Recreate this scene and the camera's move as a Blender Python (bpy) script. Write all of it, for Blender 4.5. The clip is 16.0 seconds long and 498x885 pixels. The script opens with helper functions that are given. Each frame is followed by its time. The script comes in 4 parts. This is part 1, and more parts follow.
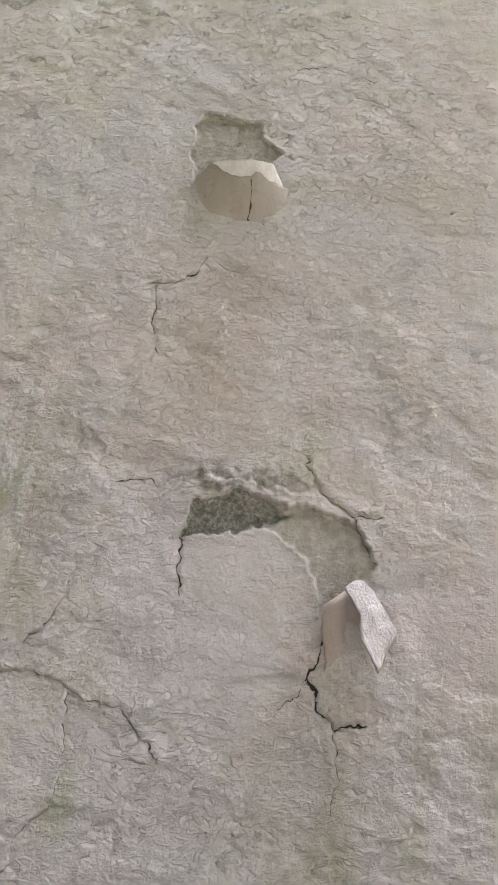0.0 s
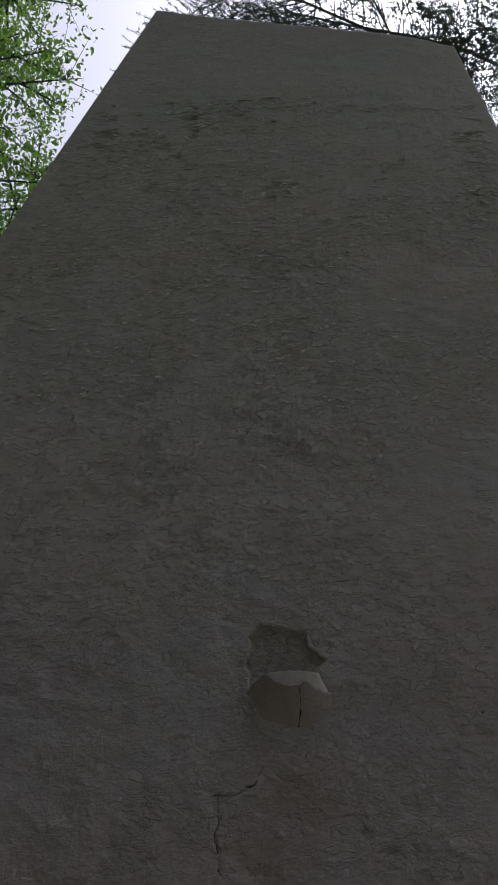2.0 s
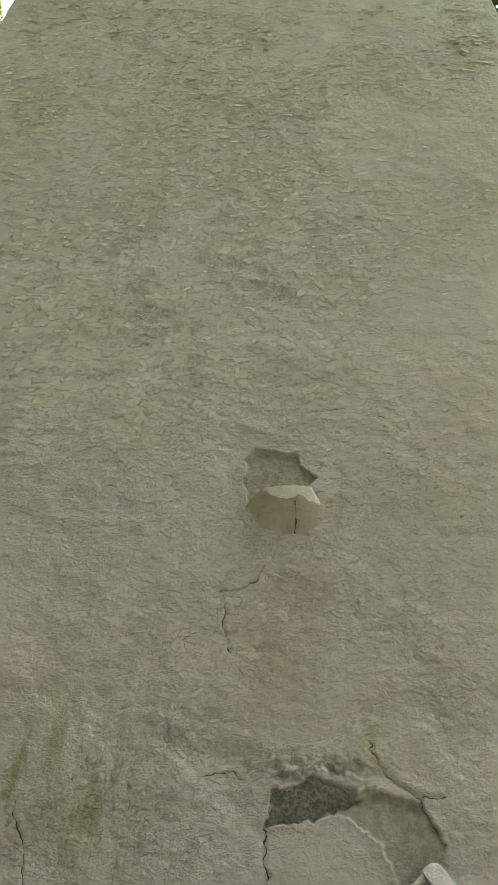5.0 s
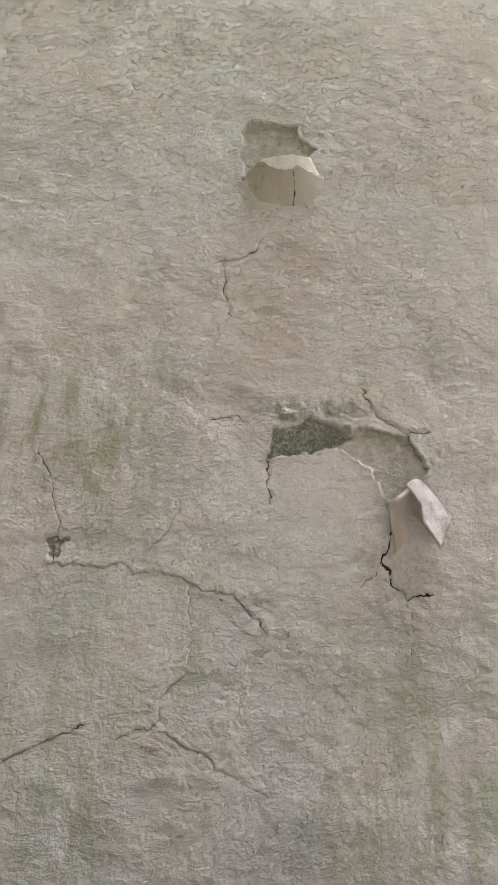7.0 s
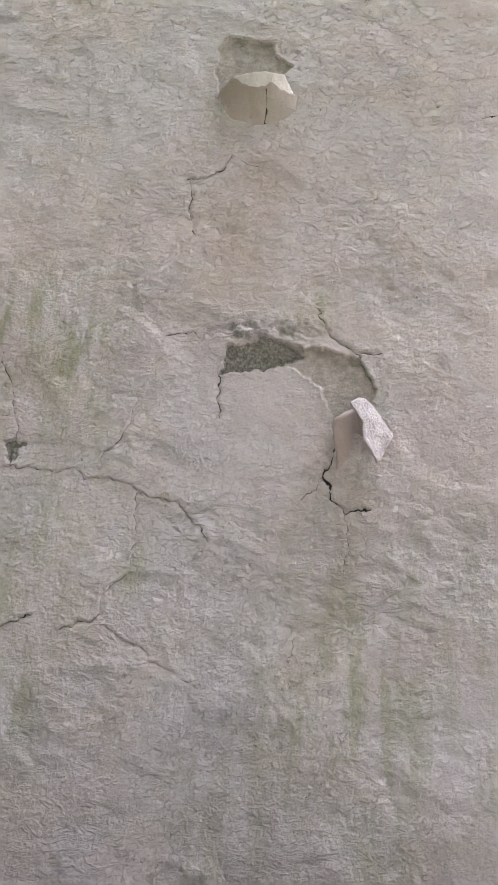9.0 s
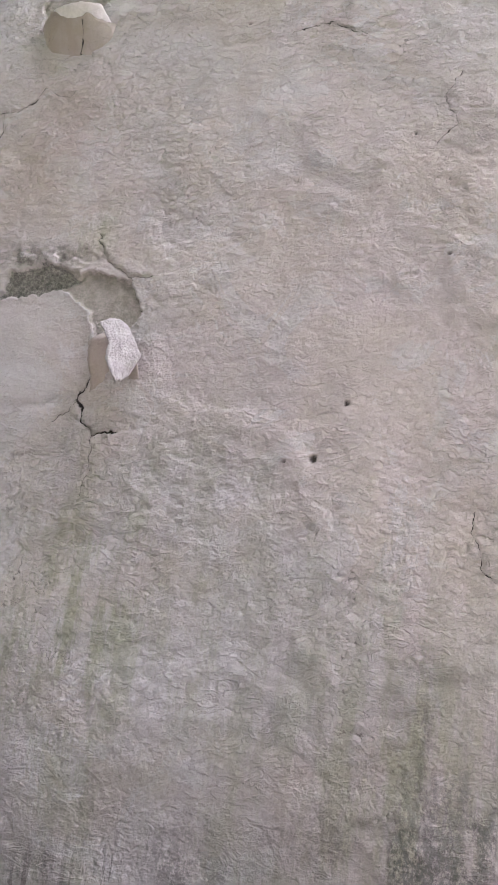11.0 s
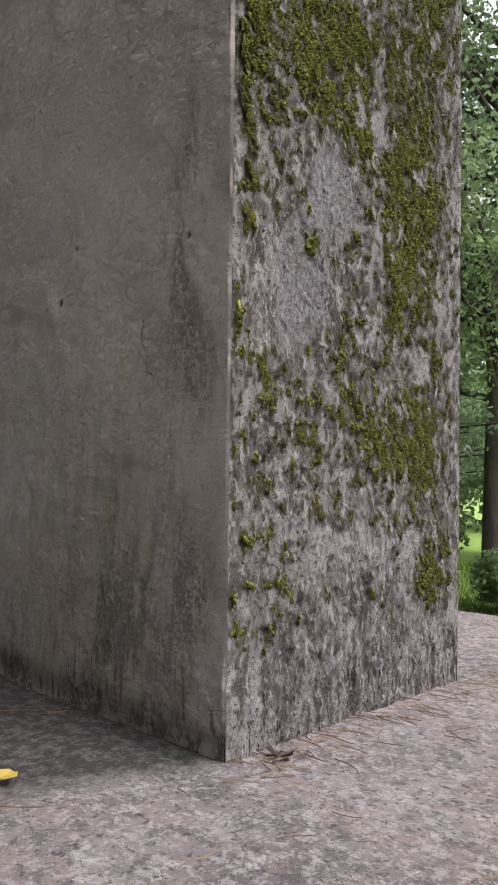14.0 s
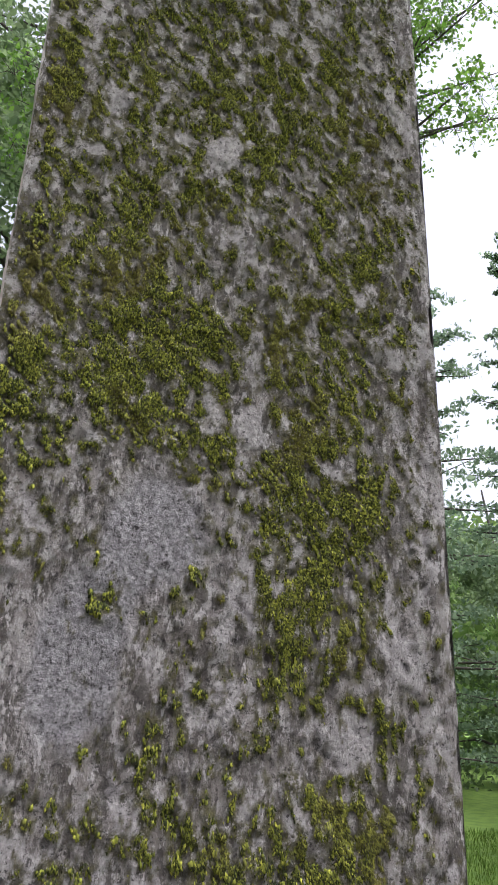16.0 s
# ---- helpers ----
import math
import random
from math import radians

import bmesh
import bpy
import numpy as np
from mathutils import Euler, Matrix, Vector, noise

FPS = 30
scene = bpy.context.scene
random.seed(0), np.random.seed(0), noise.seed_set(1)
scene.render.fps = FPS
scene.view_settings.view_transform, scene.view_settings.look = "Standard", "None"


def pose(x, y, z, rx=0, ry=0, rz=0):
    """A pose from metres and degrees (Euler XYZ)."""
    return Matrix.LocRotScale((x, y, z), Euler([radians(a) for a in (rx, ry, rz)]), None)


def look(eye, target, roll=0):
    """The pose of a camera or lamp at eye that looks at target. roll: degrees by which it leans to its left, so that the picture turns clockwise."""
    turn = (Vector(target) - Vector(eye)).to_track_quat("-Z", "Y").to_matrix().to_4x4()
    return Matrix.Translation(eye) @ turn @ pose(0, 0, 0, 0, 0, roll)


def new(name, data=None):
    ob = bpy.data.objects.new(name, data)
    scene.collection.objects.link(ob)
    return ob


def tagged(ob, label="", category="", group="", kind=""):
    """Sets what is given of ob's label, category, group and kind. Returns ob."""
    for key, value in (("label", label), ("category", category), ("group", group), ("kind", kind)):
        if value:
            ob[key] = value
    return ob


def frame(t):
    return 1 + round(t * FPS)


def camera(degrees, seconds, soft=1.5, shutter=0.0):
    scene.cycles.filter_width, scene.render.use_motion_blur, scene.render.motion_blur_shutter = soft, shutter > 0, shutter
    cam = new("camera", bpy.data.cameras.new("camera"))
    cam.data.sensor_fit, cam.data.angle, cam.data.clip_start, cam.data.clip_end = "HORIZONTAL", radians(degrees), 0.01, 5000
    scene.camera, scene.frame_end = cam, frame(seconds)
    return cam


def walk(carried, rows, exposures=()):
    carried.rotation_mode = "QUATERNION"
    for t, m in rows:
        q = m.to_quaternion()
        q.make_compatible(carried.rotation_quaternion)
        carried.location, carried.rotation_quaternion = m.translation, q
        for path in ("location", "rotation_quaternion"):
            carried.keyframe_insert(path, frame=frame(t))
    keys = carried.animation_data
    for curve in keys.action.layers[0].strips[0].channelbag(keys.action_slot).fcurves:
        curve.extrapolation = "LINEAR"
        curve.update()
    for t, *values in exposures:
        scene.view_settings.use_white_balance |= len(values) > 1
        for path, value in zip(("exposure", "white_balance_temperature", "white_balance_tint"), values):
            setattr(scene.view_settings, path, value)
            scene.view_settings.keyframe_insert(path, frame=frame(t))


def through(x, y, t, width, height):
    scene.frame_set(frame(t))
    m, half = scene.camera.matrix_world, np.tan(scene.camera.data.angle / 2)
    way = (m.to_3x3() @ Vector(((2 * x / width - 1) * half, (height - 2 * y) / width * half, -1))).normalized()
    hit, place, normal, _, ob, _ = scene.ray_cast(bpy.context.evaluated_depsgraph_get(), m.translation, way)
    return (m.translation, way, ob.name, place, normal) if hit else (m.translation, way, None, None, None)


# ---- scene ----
cam = camera(37.7, 16.0, 1.1)
PATH = [
    (0, (0.097, -0.056, 1.02), (0.089, 1.839, 1.658), 4.5),
    (0.5, (0.104, -0.113, 1.094), (-0.025, 1.671, 1.989), 5.4),
    (1, (0.115, -0.221, 1.143), (-0.057, 1.41, 2.287), 5.5),
    (1.5, (0.074, -0.365, 1.171), (-0.102, 1.117, 2.503), 5.7),
    (2, (0.066, -0.436, 1.169), (-0.099, 0.933, 2.618), 5.8),
    (2.5, (0.046, -0.45, 1.156), (-0.1, 0.854, 2.665), 5.7),
    (3, (0.035, -0.451, 1.138), (-0.087, 0.824, 2.674), 5.4),
    (3.2, (0.041, -0.45, 1.138), (-0.077, 0.832, 2.668), 5.2),
    (5.3, (-0.041, -0.333, 0.913), (-0.083, 1.3, 2.067), 1.1),
    (5.5, (-0.051, -0.305, 0.876), (-0.083, 1.374, 1.963), 0.7),
    (6, (-0.041, -0.297, 0.794), (-0.06, 1.482, 1.707), -0.0),
    (6.5, (-0.04, -0.294, 0.747), (-0.05, 1.546, 1.531), -0.2),
    (7, (-0.052, -0.29, 0.728), (-0.07, 1.586, 1.422), 0.2),
    (7.5, (-0.06, -0.287, 0.704), (-0.093, 1.608, 1.34), 1.0),
    (8, (-0.032, -0.306, 0.694), (-0.081, 1.602, 1.29), 1.9),
    (8.2, (-0.017, -0.308, 0.689), (-0.074, 1.605, 1.271), 2.1),
    (10.3, (0.702, -0.284, 0.581), (0.356, 1.613, 1.111), 6.1),
    (10.5, (0.789, -0.269, 0.588), (0.403, 1.623, 1.113), 6.6),
    (11, (1.001, -0.106, 0.565), (0.534, 1.768, 1.087), 7.2),
    (11.5, (1.272, -0.077, 0.584), (0.641, 1.758, 1.068), 6.8),
    (12, (1.581, -0.12, 0.59), (0.809, 1.671, 1.033), 5.9),
    (12.5, (1.665, -0.091, 0.555), (0.76, 1.654, 0.927), 5.1),
    (13, (2.005, -0.042, 0.531), (0.954, 1.637, 0.808), 4.5),
    (13.5, (2.289, 0.094, 0.521), (1.078, 1.675, 0.705), 2.9),
    (14, (2.381, 0.423, 0.519), (0.959, 1.826, 0.621), 1.7),
    (14.5, (2.511, 0.804, 0.556), (0.885, 1.965, 0.641), 1.0),
    (15, (2.61, 1.167, 0.661), (0.855, 2.111, 0.836), 1.6),
    (15.5, (2.521, 1.384, 0.728), (0.699, 2.111, 1.12), 2.0),
    (16, (2.622, 1.534, 0.893), (0.793, 1.999, 1.555), 2.3),
]
EXPOSURES = [(0, 3.37, 6230, 19), (0.5, 3.23, 6150, 22), (1.0, 2.95, 5800, 29), (1.5, 1.95, 5550, 27), (2.0, 0.27, 5800, 21), (2.5, 0.27, 5850, 16), (3.0, 0.22, 5850, 16), (5.5, 3.0, 7150, 0.5), (6.0, 3.03, 6950, 3), (6.5, 3.15, 6450, 11), (7.0, 3.28, 6450, 15), (8.0, 3.33, 6150, 19), (10.5, 3.48, 6050, 23), (11.0, 3.33, 5950, 24), (11.5, 3.03, 5600, 28), (12.0, 2.2, 5500, 26), (12.5, 1.9, 5800, 24), (13.0, 1.58, 5900, 23), (13.5, 1.57, 6000, 19), (14.0, 1.5, 6250, 18), (14.5, 1.57, 6300, 18), (15.0, 1.85, 6300, 18), (15.5, 1.8, 6200, 18), (16.0, 1.5, 5980, 18)]
walk(cam, [(t, look(eye, target, roll)) for t, eye, target, roll in PATH], EXPOSURES)

# ---- world and light: overcast, the light coming from high over the trees ----
SUN_AZ, SUN_EL = 30.0, 64.0        # degrees: azimuth from +x towards +y, elevation
world = bpy.data.worlds.new("sky_world")
scene.world = world
world.use_nodes = True
wn = world.node_tree
sky = wn.nodes.new("ShaderNodeTexSky")
sky.sky_type = 'NISHITA'
sky.sun_disc = False
sky.sun_elevation = radians(SUN_EL)
sky.sun_rotation = radians(90 - SUN_AZ)
sky.air_density, sky.dust_density, sky.ozone_density = 1.0, 7.0, 0.5
wash = wn.nodes.new("ShaderNodeHueSaturation")
wash.inputs["Saturation"].default_value = 0.22
wn.links.new(sky.outputs[0], wash.inputs["Color"])
wn.links.new(wash.outputs[0], wn.nodes["Background"].inputs["Color"])
wn.nodes["Background"].inputs["Strength"].default_value = 0.15

sun_data = bpy.data.lights.new("sun", 'SUN')
sun_data.energy, sun_data.angle, sun_data.color = 0.6, radians(18), (1.0, 0.98, 0.95)
sun = new("sun", sun_data)
sd = Vector((math.cos(radians(SUN_AZ)) * math.cos(radians(SUN_EL)), math.sin(radians(SUN_AZ)) * math.cos(radians(SUN_EL)), math.sin(radians(SUN_EL))))
sun.matrix_world = look(sd * 60, (0, 0, 0))


# ---- small numeric noise, for relief and growth ----
def hash2(i, j, seed):
    n = (i * 374761393 + j * 668265263 + seed * 974711) & 0x7FFFFFFF
    n = ((n ^ (n >> 13)) * 1274126177) & 0x7FFFFFFF
    return ((n ^ (n >> 16)) & 0xFFFFFF) / float(0xFFFFFF)


def vnoise(x, y, seed=0):
    xi, yi = np.floor(x).astype(np.int64), np.floor(y).astype(np.int64)
    fx, fy = x - xi, y - yi
    fx, fy = fx * fx * fx * (fx * (fx * 6 - 15) + 10), fy * fy * fy * (fy * (fy * 6 - 15) + 10)
    a, b = hash2(xi, yi, seed), hash2(xi + 1, yi, seed)
    c, d = hash2(xi, yi + 1, seed), hash2(xi + 1, yi + 1, seed)
    return (a * (1 - fx) + b * fx) * (1 - fy) + (c * (1 - fx) + d * fx) * fy


def fbm(x, y, octaves=4, seed=0, gain=0.5):
    total, amp, norm = 0.0, 1.0, 0.0
    for k in range(octaves):
        ca, sa = math.cos(0.5 + 0.9 * k), math.sin(0.5 + 0.9 * k)
        total = total + amp * vnoise((x * ca - y * sa) * 2**k + 17.3 * k, (x * sa + y * ca) * 2**k - 9.1 * k, seed + 31 * k)
        norm += amp
        amp *= gain
    return total / norm


def step(a, b, v):
    s = np.clip((v - a) / (b - a), 0, 1)
    return s * s * (3 - 2 * s)


def blob(x, z, cx, cz, rx, rz):
    return np.exp(-(((x - cx) / rx) ** 2 + ((z - cz) / rz) ** 2))


def line_distance(x, z, points):
    """Distance to a polyline, and on which side of it (+ is left of its run)."""
    best, side = np.full(np.shape(x), 9.0), np.zeros(np.shape(x))
    for (ax, az), (bx, bz) in zip(points, points[1:]):
        dx, dz = bx - ax, bz - az
        u = np.clip(((x - ax) * dx + (z - az) * dz) / (dx * dx + dz * dz), 0, 1)
        d = np.hypot(x - ax - u * dx, z - az - u * dz)
        s = np.sign(dx * (z - az) - dz * (x - ax))
        near = d < best
        best, side = np.where(near, d, best), np.where(near, s, side)
    return best, side


def beyond_ends(x, z, points):
    """Whether a place lies past either end of a polyline."""
    (ax, az), (bx, bz), (cx, cz), (dx, dz) = points[0], points[1], points[-2], points[-1]
    return (((x - ax) * (bx - ax) + (z - az) * (bz - az) < 0) & (np.hypot(x - ax, z - az) < 0.03)) | (((x - dx) * (cx - dx) + (z - dz) * (cz - dz) < 0) & (np.hypot(x - dx, z - dz) < 0.03))


def inside_distance(x, z, poly):
    """Signed distance to a polygon, positive inside."""
    d, _ = line_distance(x, z, poly + [poly[0]])
    inside = np.zeros(np.shape(x), bool)
    for (ax, az), (bx, bz) in zip(poly, poly[1:] + [poly[0]]):
        if az == bz:
            continue
        cross = ((az > z) != (bz > z)) & (x < (bx - ax) * (z - az) / (bz - az) + ax)
        inside ^= cross
    return np.where(inside, d, -d)


# ---- mesh helpers ----
def grid_mesh(name, co, materials, attrs=None, flip=False, smooth=True):
    """A mesh from an array of points of shape (rows, columns, 3)."""
    rows, cols = co.shape[:2]
    me = bpy.data.meshes.new(name)
    idx = np.arange(rows * cols).reshape(rows, cols)
    quads = np.stack([idx[:-1, :-1], idx[:-1, 1:], idx[1:, 1:], idx[1:, :-1]], -1).reshape(-1, 4)
    if flip:
        quads = quads[:, ::-1]
    me.vertices.add(rows * cols)
    me.vertices.foreach_set("co", np.ascontiguousarray(co, dtype=np.float32).ravel())
    me.loops.add(quads.size)
    me.loops.foreach_set("vertex_index", np.ascontiguousarray(quads, dtype=np.int32).ravel())
    me.polygons.add(len(quads))
    me.polygons.foreach_set("loop_start", np.arange(0, quads.size, 4, dtype=np.int32))
    me.polygons.foreach_set("use_smooth", np.full(len(quads), smooth))
    for key, values in (attrs or {}).items():
        at = me.attributes.new(key, 'FLOAT', 'POINT')
        at.data.foreach_set("value", np.ascontiguousarray(values, dtype=np.float32).ravel())
    me.update()
    me.validate()
    for m in materials:
        me.materials.append(m)
    return me


def soup_mesh(name, verts, faces, material, smooth=False):
    """A mesh from arrays: verts (n, 3), faces (m, k) all of one size."""
    me = bpy.data.meshes.new(name)
    verts, faces = np.asarray(verts, np.float32), np.asarray(faces, np.int32)
    k = faces.shape[1]
    me.vertices.add(len(verts))
    me.vertices.foreach_set("co", np.ascontiguousarray(verts).ravel())
    me.loops.add(faces.size)
    me.loops.foreach_set("vertex_index", np.ascontiguousarray(faces).ravel())
    me.polygons.add(len(faces))
    me.polygons.foreach_set("loop_start", np.arange(0, faces.size, k, dtype=np.int32))
    me.polygons.foreach_set("use_smooth", np.full(len(faces), smooth))
    me.update()
    me.validate()
    me.materials.append(material)
    return me


def part(name, data, parent, label="", kind=""):
    ob = new(name, data)
    ob.parent = parent
    return tagged(ob, label, kind=kind)


def tube_arrays(path, radii, sides=6):
    """Vertices and quads of a tapered tube along a path."""
    path = [Vector(p) for p in path]
    verts, faces = [], []
    for k, p in enumerate(path):
        d = (path[min(k + 1, len(path) - 1)] - path[max(k - 1, 0)]).normalized()
        a = d.cross(Vector((0.31, 0.17, 0.93)) if abs(d.z) < 0.9 else Vector((1, 0, 0))).normalized()
        b = d.cross(a)
        for s in range(sides):
            w = 2 * math.pi * s / sides
            verts.append(p + (a * math.cos(w) + b * math.sin(w)) * radii[k])
    for k in range(len(path) - 1):
        for s in range(sides):
            s2 = (s + 1) % sides
            faces.append((k * sides + s, k * sides + s2, (k + 1) * sides + s2, (k + 1) * sides + s))
    return verts, faces


def join_tubes(tubes, sides):
    verts, faces = [], []
    for path, radii in tubes:
        v, f = tube_arrays(path, radii, sides)
        base = len(verts)
        verts += v
        faces += [tuple(i + base for i in q) for q in f]
    return verts, faces


# ---- materials ----
class Mat:
    def __init__(self, name, rough=0.9):
        self.m = bpy.data.materials.new(name)
        self.m.use_nodes = True
        self.t = self.m.node_tree
        self.b = self.t.nodes["Principled BSDF"]
        self.b.inputs["Roughness"].default_value = rough
        self.b.inputs["Specular IOR Level"].default_value = 0.25
        self.co = self.t.nodes.new("ShaderNodeTexCoord").outputs["Object"]

    def link(self, a, b):
        self.t.links.new(a, b)

    def attr(self, name):
        n = self.t.nodes.new("ShaderNodeAttribute")
        n.attribute_name = name
        return n.outputs["Fac"]

    def noise(self, scale, detail=5.0, rough=0.55, stretch=None, offset=0.0, distort=0.0):
        n = self.t.nodes.new("ShaderNodeTexNoise")
        n.inputs["Scale"].default_value = scale
        n.inputs["Detail"].default_value = detail
        n.inputs["Roughness"].default_value = rough
        n.inputs["Distortion"].default_value = distort
        p = self.t.nodes.new("ShaderNodeMapping")
        p.inputs["Scale"].default_value = stretch or (1, 1, 1)
        p.inputs["Location"].default_value = (offset, offset * 1.7, offset * 0.6)
        self.link(self.co, p.inputs["Vector"])
        self.link(p.outputs[0], n.inputs["Vector"])
        return n.outputs["Fac"]

    def voronoi(self, scale, feature='DISTANCE_TO_EDGE', stretch=None, warp=0.0):
        n = self.t.nodes.new("ShaderNodeTexVoronoi")
        n.feature = feature
        n.inputs["Scale"].default_value = scale
        p = self.t.nodes.new("ShaderNodeMapping")
        p.inputs["Scale"].default_value = stretch or (1, 1, 1)
        self.link(self.co, p.inputs["Vector"])
        src = p.outputs[0]
        if warp:
            w = self.t.nodes.new("ShaderNodeTexNoise")
            w.inputs["Scale"].default_value = scale * 1.6
            w.inputs["Detail"].default_value = 4
            self.link(src, w.inputs["Vector"])
            mul = self.t.nodes.new("ShaderNodeVectorMath")
            mul.operation = 'SCALE'
            mul.inputs["Scale"].default_value = warp
            self.link(w.outputs["Color"], mul.inputs[0])
            add = self.t.nodes.new("ShaderNodeVectorMath")
            self.link(src, add.inputs[0])
            self.link(mul.outputs[0], add.inputs[1])
            src = add.outputs[0]
        self.link(src, n.inputs["Vector"])
        return n.outputs["Distance"]

    def ramp(self, fac, a, b, lo=0.0, hi=1.0):
        n = self.t.nodes.new("ShaderNodeMapRange")
        n.interpolation_type = 'SMOOTHSTEP'
        for key, v in (("From Min", a), ("From Max", b), ("To Min", lo), ("To Max", hi)):
            n.inputs[key].default_value = v
        self.link(fac, n.inputs["Value"])
        return n.outputs[0]

    def math(self, op, a, b):
        n = self.t.nodes.new("ShaderNodeMath")
        n.operation = op
        for k, v in enumerate((a, b)):
            if isinstance(v, (int, float)):
                n.inputs[k].default_value = v
            else:
                self.link(v, n.inputs[k])
        return n.outputs[0]

    def mix(self, fac, a, b):
        n = self.t.nodes.new("ShaderNodeMix")
        n.data_type = 'RGBA'
        if isinstance(fac, (int, float)):
            n.inputs[0].default_value = fac
        else:
            self.link(fac, n.inputs[0])
        for k, v in ((6, a), (7, b)):
            if isinstance(v, tuple):
                n.inputs[k].default_value = (*v, 1)
            else:
                self.link(v, n.inputs[k])
        return n.outputs[2]

    def colour(self, c):
        if isinstance(c, tuple):
            self.b.inputs["Base Color"].default_value = (*c, 1)
        else:
            self.link(c, self.b.inputs["Base Color"])

    def bump(self, height, distance, strength=1.0, after=None):
        n = self.t.nodes.new("ShaderNodeBump")
        n.inputs["Strength"].default_value = strength
        n.inputs["Distance"].default_value = distance
        self.link(height, n.inputs["Height"])
        if after is not None:
            self.link(after, n.inputs["Normal"])
        self.link(n.outputs[0], self.b.inputs["Normal"])
        return n.outputs[0]


def make_paint():
    m = Mat("peeling_paint", 0.92)
    broad, mid, fine = m.noise(1.3, 4), m.noise(9, 6, 0.6), m.noise(190, 3, 0.6)
    c = m.mix(m.ramp(broad, 0.38, 0.62), (0.440, 0.388, 0.362), (0.420, 0.402, 0.388))
    c = m.mix(m.ramp(m.noise(3.6, 7, 0.68, offset=61, distort=0.6), 0.47, 0.60, 0, 0.5), c, (0.430, 0.385, 0.325))
    c = m.mix(m.ramp(m.noise(6.5, 8, 0.7, offset=67, distort=0.8), 0.54, 0.58, 0, 0.6), c, (0.455, 0.442, 0.430))
    c = m.mix(m.ramp(mid, 0.40, 0.70, 0, 0.5), c, (0.350, 0.322, 0.290))
    c = m.mix(m.ramp(m.noise(3.1, 5, 0.6, offset=4), 0.5, 0.75, 0, 0.5), c, (0.369, 0.307, 0.254))
    c = m.mix(m.ramp(fine, 0.3, 0.7, 0, 0.22), c, (0.295, 0.275, 0.254))
    c = m.mix(m.ramp(m.noise(34, 6, 0.7, offset=12), 0.6, 0.75, 0, 0.45), c, (0.271, 0.246, 0.213))
    # rust-brown staining round the bare patches, also the tan and shade of leaning sheets
    c = m.mix(m.math('MULTIPLY', m.attr("stain_shade"), m.ramp(m.noise(12, 6, 0.65, (1.3, 1.3, 0.6), 15), 0.35, 0.65, 0.6, 0.92)), c, (0.275, 0.222, 0.178))
    # algae in runs
    run = m.noise(9, 7, 0.7, (1.7, 1.7, 0.4), 2)
    g = m.math('MULTIPLY', m.attr("algae"), m.ramp(run, 0.43, 0.60))
    c = m.mix(g, c, (0.215, 0.235, 0.13))
    # black mould, speckled
    sp = m.math('ADD', m.math('MULTIPLY', m.noise(120, 6, 0.8, (1.1, 1.1, 0.8), 7), 0.6), m.math('MULTIPLY', m.noise(30, 6, 0.75, (1.3, 1.3, 0.45), 19), 0.4))
    d = m.math('MULTIPLY', m.attr("mould"), m.ramp(sp, 0.42, 0.54, 0, 0.88))
    c = m.mix(d, c, (0.07, 0.072, 0.066))
    # older render laid bare
    old = m.mix(m.ramp(m.noise(60, 5, 0.7), 0.35, 0.65), (0.37, 0.335, 0.295), (0.26, 0.24, 0.205))
    bare = m.ramp(m.attr("bare"), -0.0006, 0.0006)
    c = m.mix(bare, c, old)
    grit = m.mix(m.ramp(m.noise(130, 5, 0.8), 0.38, 0.68), (0.15, 0.15, 0.13), (0.36, 0.345, 0.30))
    c = m.mix(m.ramp(m.attr("deep"), -0.0006, 0.0006), c, grit)
    c = m.mix(m.attr("crumb"), c, grit)
    # fine craze of hair cracks, in patches
    edge = m.voronoi(10, warp=0.45)
    where = m.ramp(m.noise(2.3, 4, 0.6, offset=9), 0.46, 0.58)
    hair = m.math('MULTIPLY', m.ramp(edge, 0.0, 0.016, 1, 0), m.math('MULTIPLY', where, m.ramp(m.noise(14, 3, offset=21), 0.45, 0.55)))
    c = m.mix(m.math('MULTIPLY', hair, 0.6), c, (0.13, 0.12, 0.10))
    # open cracks
    gap = m.math('ABSOLUTE', m.attr("crack"), 0.0)
    wide = m.ramp(m.noise(45, 4, 0.7, offset=30), 0.35, 0.68, 0.04, 1.2)
    line = m.math('MULTIPLY', m.ramp(m.math('DIVIDE', gap, wide), 0.45, 1.1, 1, 0), m.attr("crack_on"))
    c = m.mix(line, c, (0.03, 0.026, 0.022))
    stroke = m.ramp(m.noise(75, 4, 0.6, (1, 1, 0.07), 33), 0.575, 0.625)
    c = m.mix(m.math('MULTIPLY', stroke, m.math('MULTIPLY', m.attr("foot"), 0.6)), c, (0.035, 0.028, 0.024))
    c = m.mix(m.attr("pock"), c, (0.035, 0.03, 0.025))
    chip = m.math('MULTIPLY', m.ramp(m.noise(17, 5, 0.6, (1, 1, 1.7), 27), 0.54, 0.565), m.attr("flaky"))
    # chips mixed paler, carrying the highlights of their edges in the colour
    c = m.mix(m.math('MULTIPLY', chip, 0.4), c, (0.54, 0.515, 0.50))
    m.colour(c)
    relief = m.math('ADD', m.math('MULTIPLY', m.noise(110, 5, 0.62), 0.55), m.math('MULTIPLY', m.noise(40, 6, 0.62), 0.75))
    relief = m.math('MULTIPLY', relief, m.ramp(m.noise(2.6, 4, 0.6, offset=81), 0.40, 0.62, 0.55, 1.25))
    relief = m.math('ADD', relief, m.math('MULTIPLY', m.ramp(m.noise(14, 8, 0.66, (1, 1, 1.2), 71, 0.3), 0.52, 0.535), 0.10))
